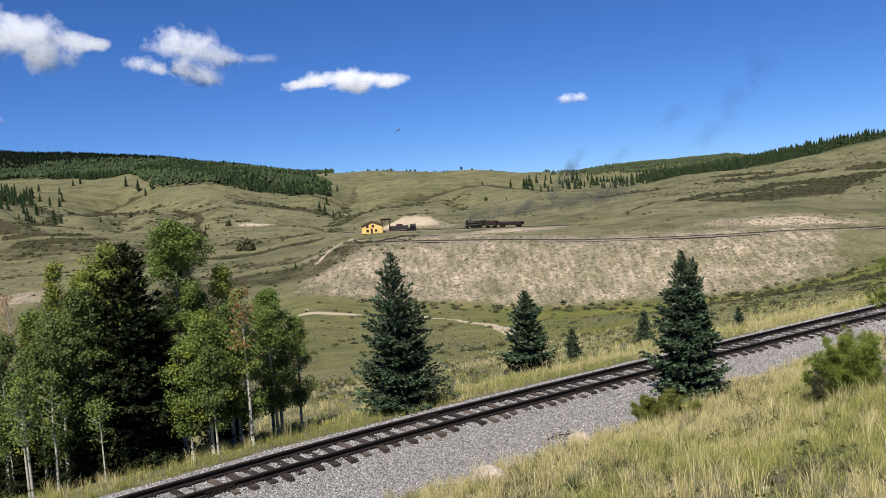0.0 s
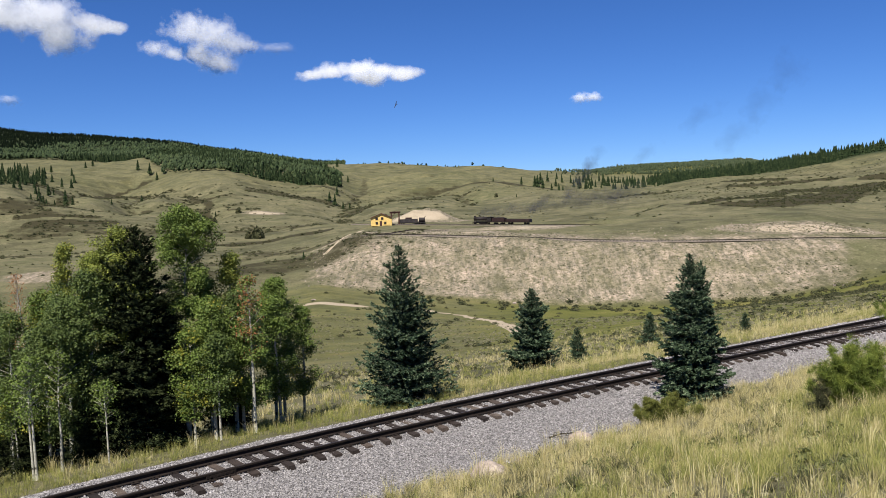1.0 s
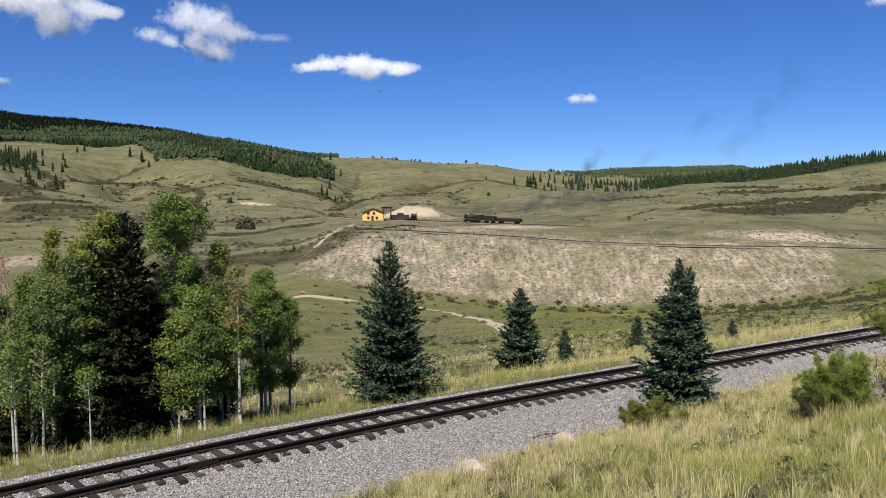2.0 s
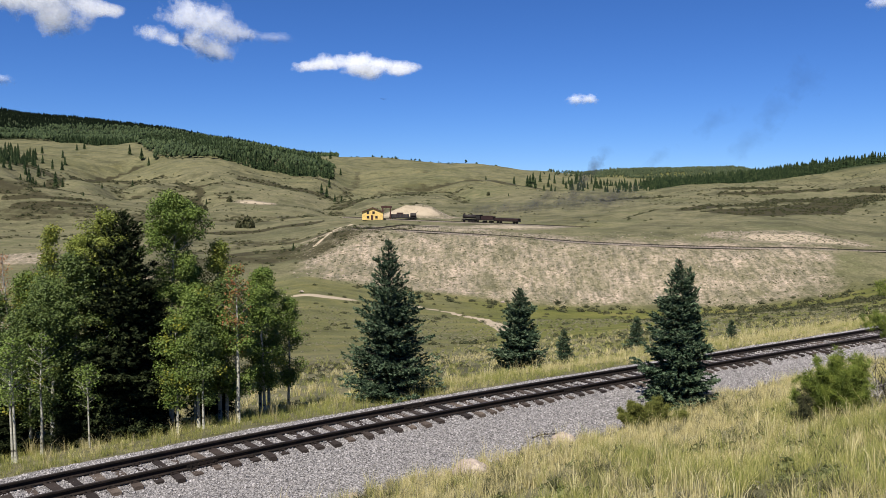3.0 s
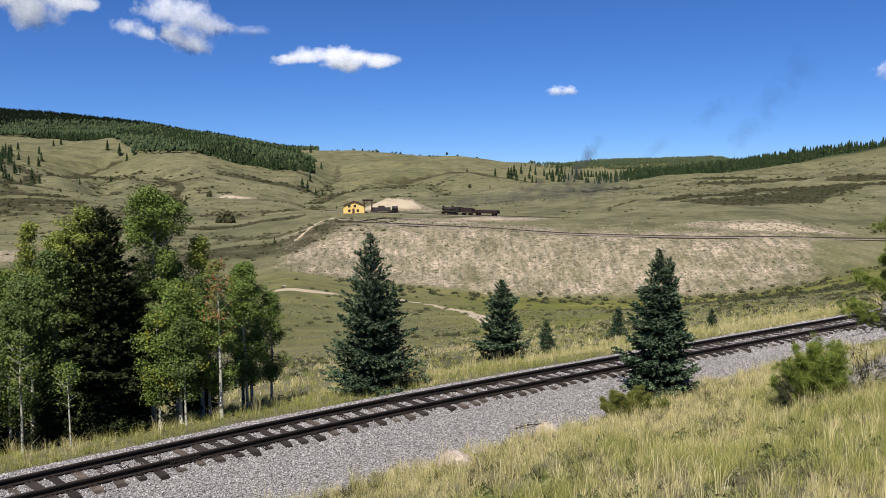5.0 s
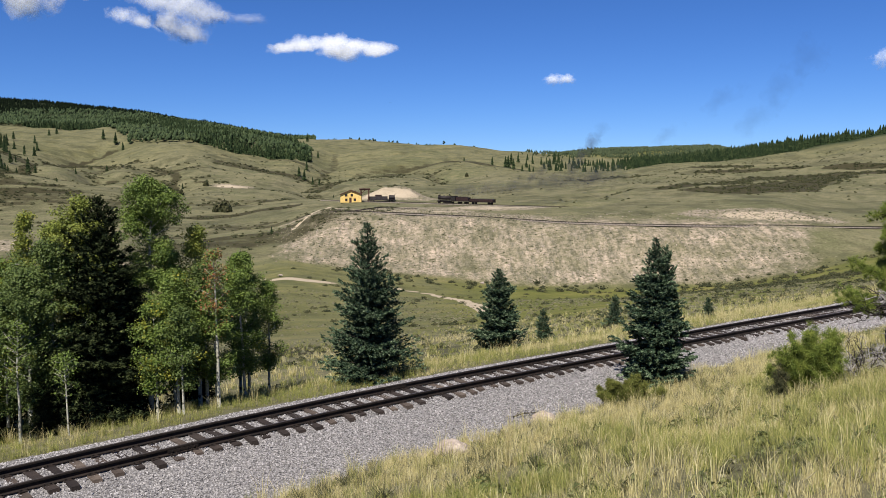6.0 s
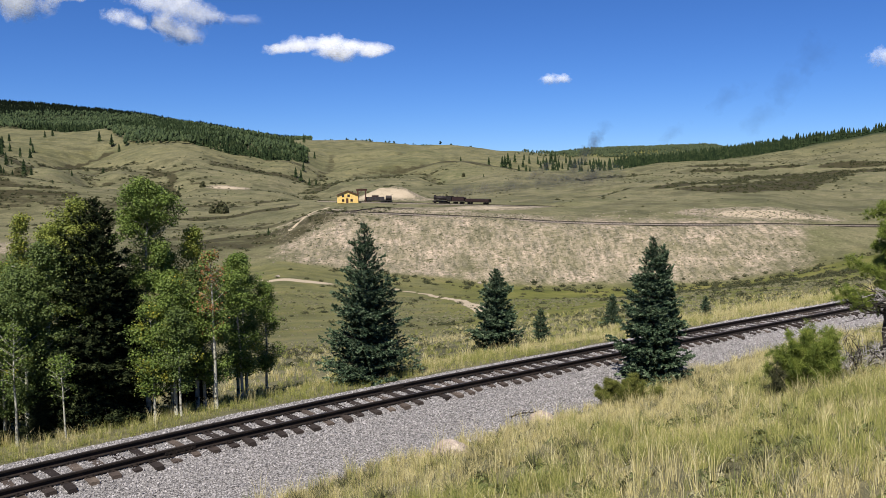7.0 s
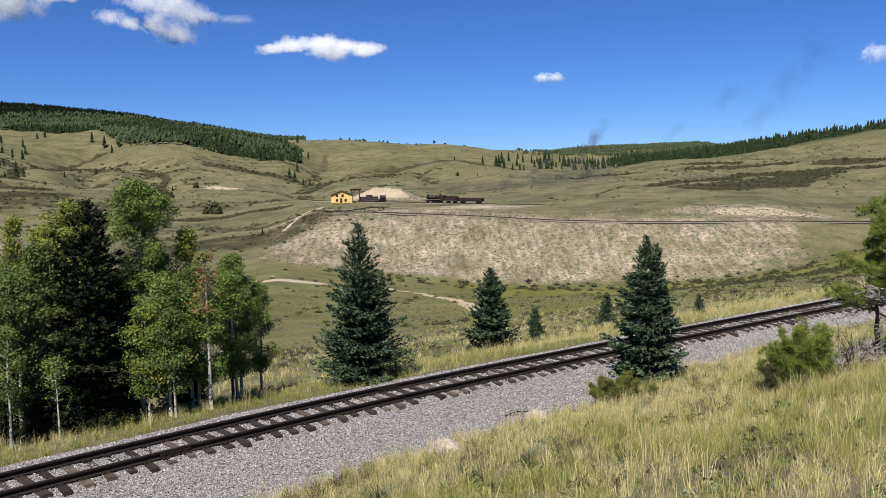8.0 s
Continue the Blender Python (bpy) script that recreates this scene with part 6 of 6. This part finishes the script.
def locomotive():
    ob = thing("steam_locomotive", "black steam locomotive under dark smoke on the upper track", "locomotive", "train on the upper track")
    Geo().tube([(-1.6, 0, 2.05), (3.4, 0, 2.05)], [0.78, 0.72], 18).part("boiler", M_BLACK, ob, "", True)
    Geo().tube([(3.4, 0, 2.05), (4.5, 0, 2.05), (4.56, 0, 2.05)], [0.76, 0.76, 0.55], 18).part("smokebox", M_BLACK, ob, "", True)
    Geo().tube([(3.95, 0, 2.7), (3.95, 0, 3.15), (3.95, 0, 3.27)], [0.19, 0.22, 0.28], 12).part("chimney", M_BLACK, ob, "", True)
    for x in (0.6, 2.1):
        Geo().tube([(x, 0, 2.6), (x, 0, 2.9), (x, 0, 3.02)], [0.34, 0.32, 0.12], 12).part("dome", M_BLACK, ob, "", True)
    g = Geo().box(-2.55, 0, 1.9, 1.9, 2.3, 1.7).box(-2.55, 0, 2.8, 2.4, 2.6, 0.12, 0.1)
    g.part("cab", M_BLACK, ob, "black cab with flat roof")
    for side in (-1, 1):
        Geo().box(-2.4, side * 1.16, 2.3, 0.9, 0.03, 0.6).part("cab_window", M_PANE, ob)
        Geo().box(0.6, side * 0.95, 1.42, 6.0, 0.35, 0.07).part("running_board", M_BLACK, ob)
        Geo().tube([(3.3, side * 0.92, 0.8), (4.3, side * 0.92, 0.8)], [0.33, 0.33], 12).part("cylinder", M_BLACK, ob)
        Geo().box(1.0, side * 0.62, 0.52, 4.2, 0.07, 0.13).part("side_rod", M_BLACK, ob)
    Geo().box(0.8, 0, 0.95, 7.4, 0.9, 0.35).part("frame", M_BLACK, ob)
    g = Geo()
    for k in range(7):
        a = -0.9 + 0.3 * k
        g.tube([(5.6 - abs(a) * 0.55, a, 0.18), (4.7, a, 0.95)], [0.04, 0.04], 5)
    g.part("pilot", M_BLACK, ob, "slatted cowcatcher")
    Geo().box(4.4, 0, 2.95, 0.45, 0.42, 0.42, 0.06).part("headlight", M_BLACK, ob)
    return ob, wheels(ob, (-0.6, 0.6, 1.8), 0.56, DRIVER) + wheels(ob, (4.2, -1.9), 0.36, SMALLWHEEL)


def tender():
    ob = thing("tender", "black coal tender coupled behind the locomotive", "tender", "train on the upper track")
    Geo().box(0, 0, 0.95, 5.6, 2.3, 0.22).part("frame", M_BLACK, ob)
    Geo().box(0, 0, 1.75, 5.4, 2.4, 1.4, 0.15).part("tank", M_REDCAR, ob, "sooty dark red tank")
    g = Geo()
    for k in range(60):
        g.scatter(OCT_V, OCT_F, [(rng.uniform(-1.8, 2.2), rng.uniform(-0.9, 0.9), 2.5)], np.array([rng.uniform(0, 6)]), rng.uniform(0.15, 0.32))
    g.part("coal", M_BLACK, ob, "heaped coal")
    return ob, wheels(ob, (-1.9, -1.0, 1.0, 1.9), 0.36, SMALLWHEEL)


def gondola(label, mat, length=10.4):
    """A low open car with boarded sides and a heaped load."""
    ob = thing("gondola_car", label, "railway car", "train on the upper track")
    Geo().box(0, 0, 0.85, length, 2.2, 0.25).part("underframe", M_BLACK, ob)
    for side in (-1, 1):
        for k in range(3):
            Geo().box(0, side * 1.16, 1.12 + 0.33 * k, length - 0.3, 0.08, 0.31).part("side_board", mat, ob)
        for k in range(8):
            Geo().box(-length / 2 + 0.5 + (length - 1.0) * k / 7, side * 1.24, 1.4, 0.12, 0.10, 1.1).part("stake", M_BLACK, ob)
    for e in (-1, 1):
        Geo().box(e * (length / 2 - 0.2), 0, 1.42, 0.08, 2.2, 0.95).part("end_board", mat, ob)
    g = Geo()
    for k in range(160):
        g.scatter(OCT_V, OCT_F, [(rng.uniform(-length / 2 + 0.5, length / 2 - 0.5), rng.uniform(-0.9, 0.9), 1.75 + rng.uniform(-0.1, 0.15))], np.array([rng.uniform(0, 6)]), rng.uniform(0.15, 0.35))
    tagged(g.part("load", M_CARROOF, ob, "dark heaped load"), kind="stuff")
    return ob, wheels(ob, (-length / 2 + 1.2, -length / 2 + 2.4, length / 2 - 2.4, length / 2 - 1.2), 0.36, SMALLWHEEL)


rolling.append((locomotive(), 5.6))
rolling.append((tender(), 12.1))
rolling.append((gondola("low dark-red open car behind the tender", M_REDCAR), 20.4))


def work_train():
    """A dark work car parked by the house, with a timber gallows frame beside it."""
    at = Matrix.Translation(spot(-15.0, 342.5)) @ pose(0, 0, 0, rz=-4)
    ob = thing("work_car", "dark parked work car with tank and machinery near the house", "railway car", at=at)
    Geo().box(0, 0, 0.9, 11.5, 2.4, 0.35).part("underframe", M_BLACK, ob)
    Geo().box(-1.5, 0, 1.75, 8.0, 2.3, 1.3, 0.08).part("body", M_CARROOF, ob, "dark box body")
    Geo().tube([(3.2, 0, 1.9), (5.6, 0, 1.9)], [1.0, 0.9], 16).part("tank", M_BLACK, ob, "round black tank")
    Geo().box(-1.2, 0, 2.7, 2.6, 1.6, 0.7, 0.1).part("cupola", M_REDCAR, ob, "low red cupola")
    for k in range(6):
        Geo().box(-4.8 + k * 1.3, -1.17, 1.8, 0.12, 0.05, 1.2).part("stake", M_TRIM, ob)
    Geo().tube([(5.0, 0, 2.6), (6.3, 0, 3.6)], [0.09, 0.07], 6).part("boom", M_BLACK, ob)
    wheels(ob, (-4.4, -3.3, 3.3, 4.4), 0.36, SMALLWHEEL)
    fr = thing("timber_frame", "tall dark timber gallows frame beside the parked car", "timber frame", at=Matrix.Translation(spot(-21.8, 342.0)))
    for x in (-1.6, 1.6):
        for y in (-0.9, 0.9):
            Geo().box(x, y, 2.5, 0.42, 0.42, 5.2, 0.04).part("post", M_TRIM, fr)
    for y in (-0.9, 0.9):
        Geo().box(0, y, 5.2, 4.4, 0.4, 0.55, 0.04).part("beam", M_TRIM, fr)
    Geo().box(0, 0, 5.6, 4.6, 2.6, 0.22, 0.04).part("deck", M_TRIM, fr)
    Geo().tube([(-1.6, -0.9, 3.4), (0.2, -0.9, 5.1)], [0.13, 0.13], 6).part("brace", M_TRIM, fr)


work_train()


# ---------- clouds and smoke: layered wisps of vapour ----------
def vapour(name, tint, size, detail, low, high, most, lit=0.5, seed=0.0, falloff=1.0):
    """Vapour that thins out from its middle: noise against the distance from the centre."""
    m, nt, b = material(name, 1.0, 0, 0.0)
    co = nt.nodes.new("ShaderNodeTexCoord")
    ln = nt.nodes.new("ShaderNodeVectorMath")
    ln.operation = "LENGTH"
    nt.links.new(co.outputs["UV"], ln.inputs[0])
    n = nt.nodes.new("ShaderNodeTexNoise")
    n.noise_dimensions = "4D"
    n.inputs["W"].default_value = seed
    n.inputs["Scale"].default_value, n.inputs["Detail"].default_value, n.inputs["Roughness"].default_value = size, detail, 0.58
    nt.links.new(co.outputs["Object"], n.inputs["Vector"])
    dens = calc(nt, "SUBTRACT", calc(nt, "ADD", calc(nt, "MULTIPLY", n.outputs["Fac"], 2.2), -0.30), calc(nt, "MULTIPLY", ln.outputs["Value"], falloff))
    alpha = calc(nt, "MULTIPLY", grey(nt, dens, low, high), most)
    d, t, mx, tr, out = (nt.nodes.new(k) for k in ("ShaderNodeBsdfDiffuse", "ShaderNodeBsdfTranslucent", "ShaderNodeMixShader", "ShaderNodeBsdfTransparent", "ShaderNodeMixShader"))
    d.inputs[0].default_value = t.inputs[0].default_value = (*tint, 1)
    mx.inputs[0].default_value = lit
    nt.links.new(d.outputs[0], mx.inputs[1])
    nt.links.new(t.outputs[0], mx.inputs[2])
    nt.links.new(alpha, out.inputs[0])
    nt.links.new(tr.outputs[0], out.inputs[1])
    nt.links.new(mx.outputs[0], out.inputs[2])
    nt.links.new(out.outputs[0], nt.nodes["Material Output"].inputs[0])
    return m


def wisps(rx, ry, rz, layers, mat, lumps=(), seed=0, wide=1.35):
    """Layers of one vapour body, one behind another; the UV map holds the place within the body, from -1 to 1, bent round its lumps."""
    n = 24
    g, uv = Geo(), []
    for k in range(layers):
        d = (k + 0.5) / layers * 2 - 1
        u, v = np.meshgrid(np.linspace(-wide, wide, n), np.linspace(-wide, wide, n), indexing="ij")
        bulge = d * ry + 0.25 * ry * (u ** 2 + v ** 2)
        i, j = np.meshgrid(np.arange(n - 1), np.arange(n - 1), indexing="ij")
        q = np.stack([i * n + j, (i + 1) * n + j, (i + 1) * n + j + 1, i * n + j + 1], -1).reshape(-1, 4)
        dist = np.hypot(u, v)
        if lumps:
            dist = np.min([np.hypot((u - lx) / lr, (v - lz) / (lr * 1.25)) for lx, lz, lr in lumps], axis=0)
        uv.append(np.stack([np.hypot(dist, 0.6 * d * 0.6).ravel(), 0 * dist.ravel()], 1))
        g.add(np.c_[(u * rx).ravel(), bulge.ravel(), (v * rz).ravel()], q)
    me = g.mesh("wisp", mat, True)
    uv = np.concatenate(uv)
    layer = me.uv_layers.new(name="body")
    idx = np.empty(len(me.loops), int)
    me.loops.foreach_get("vertex_index", idx)
    layer.data.foreach_set("uv", uv[idx].ravel().astype(np.float32))
    return me


def cloud(x, y, z, rx, rz, lumps, seed, label, most=0.97, low=0.0, high=0.65, tilt=0.0, falloff=0.85):
    mat = vapour("cloud_vapour", (0.88, 0.89, 0.92), 3.6 / max(rx, 60), 9, low, high, most, 0.35, seed, falloff)
    ob = new("cloud", wisps(rx, 40, rz, 3, mat, lumps, int(seed)))
    ob.matrix_basis = Matrix.Translation((x, y, z)) @ pose(0, 0, 0, ry=tilt, rz=-math.degrees(math.atan2(x, y)))
    tagged(ob, label, "cloud", "clouds in the sky")


cloud(-1440, 3000, 716, 290, 112, ((-0.6, 0.2, 0.78), (-0.1, 0.1, 0.72), (0.16, -0.28, 0.52), (0.5, 0.22, 0.36), (0.76, 0.25, 0.24)), 5.7, "large bright white cumulus cloud with grey base", 0.84, 0.0, 0.62, 8, 0.9)
cloud(-822, 3000, 640, 172, 98, ((-0.5, 0.15, 0.55), (-0.1, 0.0, 0.62), (0.35, -0.08, 0.44), (0.75, -0.12, 0.24)), 7.4, "ragged white cloud with thin wispy edges", 0.62, 0.0, 0.8, 10, 0.85)
cloud(-900, 2990, 574, 178, 76, ((-0.75, 0.15, 0.30), (-0.35, -0.05, 0.28), (0.1, 0.05, 0.42), (0.45, -0.12, 0.46), (0.7, -0.28, 0.3)), 12.6, "thin ragged white cloud below a larger one", 0.62, 0.0, 0.8, 8, 0.85)
cloud(-300, 3000, 487, 250, 66, ((-0.68, -0.05, 0.28), (-0.4, 0.1, 0.34), (-0.1, 0.2, 0.46), (0.1, -0.18, 0.40), (0.35, 0.22, 0.28), (0.62, 0.05, 0.36)), 21.3, "small flat white cumulus cloud", 0.80, 0.0, 0.62, 2, 0.9)
cloud(524, 3000, 369, 68, 24, ((-0.3, 0.0, 0.6), (0.3, 0.0, 0.6)), 31.9, "tiny white cloud low over the hills", 0.5, 0.0, 0.9)
cloud(-1590, 3000, 440, 60, 20, ((0.0, 0.0, 0.8),), 35.0, "faint small cloud above the mountain", 0.3, 0.0, 0.9)
cloud(1625, 3000, 722, 90, 26, ((0.0, 0.0, 0.8),), 41.0, "faint small cloud high over the ridge", 0.4, 0.0, 0.9)
cloud(1744, 3000, 439, 75, 40, ((0.0, 0.0, 0.8),), 44.0, "faint ragged cloud over the ridge", 0.34, 0.0, 0.9)
cloud(-600, 3000, 590, 95, 20, ((0.0, 0.0, 0.8),), 47.0, "faint wisp of cloud", 0.18, 0.0, 0.9)

M_SMOKE = [vapour("coal_smoke", (0.085, 0.085, 0.095), 0.14, 6, -0.1, 0.9, 0.62, 0.5, 3.0 + k, 1.1) for k in range(3)]
M_THINSMOKE = [vapour("thin_coal_smoke", (0.05, 0.055, 0.07), 0.10, 6, -0.1, 0.9, 0.20, 0.5, 13.0 + k, 1.1) for k in range(3)]
puffs = []          # (puff, place at the start, drift in metres a second)


def puff(x, y, z, rx, rz, drift, thin=False, tilt=0.0, k=0):
    ob = new("smoke_puff", wisps(rx, rx * 0.35, rz, 1, (M_THINSMOKE if thin else M_SMOKE)[k % 3], (), k))
    tagged(ob, "thin drifting patch of old coal smoke" if thin else "dark drifting puff of coal smoke from the locomotive", "smoke", "smoke of the train")
    puffs.append((ob, (x, y, z), drift, tilt))


# low smoke trailing behind the engine, over the cars and down the line
for k in range(6):
    puff(15 + 11.0 * k, 326 + 0.8 * k, 0.6 + 1.1 * k, 9.5 + 1.0 * k, 3.6 + 0.7 * k, (0.35 + 0.05 * k, 0.0, 0.05), k=k, tilt=-7)
# the column that rises where the wind lifts it
for k in range(4):
    puff(48 + 4.4 * k, 338 + 0.5 * k, 7.0 + 5.6 * k, 6.6, 5.2, (2.7, 0.0, 0.45), thin=k > 2, k=k, tilt=-52)
for k in range(2):
    puff(34 + 5.0 * k, 341 + k, 1.0 + 3.5 * k, 6.0, 3.0, (2.4, 0.0, 0.9), k=k + 1, tilt=-30)
# old smoke high over the ridge
for k, (x_, z_, a_, b_) in enumerate(((103, 38, 14, 7), (128, 43, 13, 10), (139, 55, 11, 12), (80, 23, 12, 5), (118, 30, 16, 8))):
    puff(x_, 342, z_, a_, b_, (4.3, 0.0, 0.2), thin=True, k=k, tilt=-35)


# ---------- a dark bird over the valley ----------
def bird():
    ob = thing("bird", "dark soaring bird with spread wings against the sky", "bird")
    Geo().tube([(-0.26, 0, 0), (-0.12, 0, 0.01), (0.08, 0, 0.015), (0.22, 0, 0.01), (0.30, 0, 0)], [0.015, 0.06, 0.08, 0.05, 0.01], 8).part("body", M_BIRD, ob, "", True)
    for side in (-1, 1):
        g = Geo()
        ring = [(0.14, 0.04), (0.17, 0.32), (0.08, 0.62), (-0.05, 0.66), (-0.08, 0.34), (-0.13, 0.05)]
        top = [(x, side * y, 0.02 + 0.16 * y) for x, y in ring]
        low = [(x, side * y, 0.005 + 0.16 * y) for x, y in ring]
        k = len(ring)
        i = np.arange(k)
        g.v, g.n = [np.array(top + low)], 2 * k
        g.f = [np.stack([i, (i + 1) % k, (i + 1) % k + k, i + k], 1), i[None], (i[::-1] + k)[None]]
        g.part("wing", M_BIRD, ob)
    Geo().prism([(-0.22, -0.03), (-0.22, 0.03), (-0.46, 0.10), (-0.46, -0.10)], 0.0, 0.015).part("tail", M_BIRD, ob)
    return ob


the_bird = bird()


# ---------- what moves ----------
def motions():
    # the train creeps up the grade past the bench
    head = math.degrees(math.atan2(-UP_DIR[1], -UP_DIR[0]))
    for (ob, wheel_list), behind in rolling:
        rows = []
        for step in range(9):
            t = step * 1.0
            s = -3.9 - 0.52 * (t - 3.5) + behind
            rows.append((t, pose(UP_AT[0] + s * UP_DIR[0], UP_AT[1] + s * UP_DIR[1], up_height(s) + 0.32, 0, -1.26, head)))
        walk(ob, rows)
        for w, at, r in wheel_list:
            walk(w, [(k * 0.5, pose(*at, 0, math.degrees(0.52 * k * 0.5 / r), 0)) for k in range(17)])
    for ob, (x, y, z), (dx, dy, dz), tilt in puffs:
        walk(ob, [(t, pose(x + dx * t, y + dy * t, z + dz * t, 0, tilt, -math.degrees(math.atan2(x, y)) + 0.4 * t)) for t in (0.0, 2.0, 4.0, 6.0, 8.0)])
    walk(the_bird, [(t, pose(x, y, z, bank, tip, yaw)) for t, x, y, z, bank, tip, yaw in (
        (0.0, -6.0, 150.0, 19.7, -35, -10, 120), (0.3, -6.7, 150.0, 20.9, -40, -10, 122), (0.6, -7.5, 151.0, 22.1, -55, -8, 125), (1.0, -8.7, 152.0, 23.5, -70, -5, 128),
        (1.3, -9.3, 154.0, 24.6, -75, -5, 125), (1.7, -10.6, 157.0, 25.7, -60, -3, 120), (2.8, -11.9, 175.0, 26.7, 0, 0, 100), (3.6, -12.8, 200.0, 28.2, 8, 0, 95),
        (4.0, -13.2, 215.0, 29.0, 25, 0, 90), (4.4, -13.5, 235.0, 30.0, 25, 0, 88), (6.0, -13.0, 420.0, 45.0, 0, 0, 85), (8.0, -8.0, 900.0, 85.0, 0, 0, 85))])


motions()
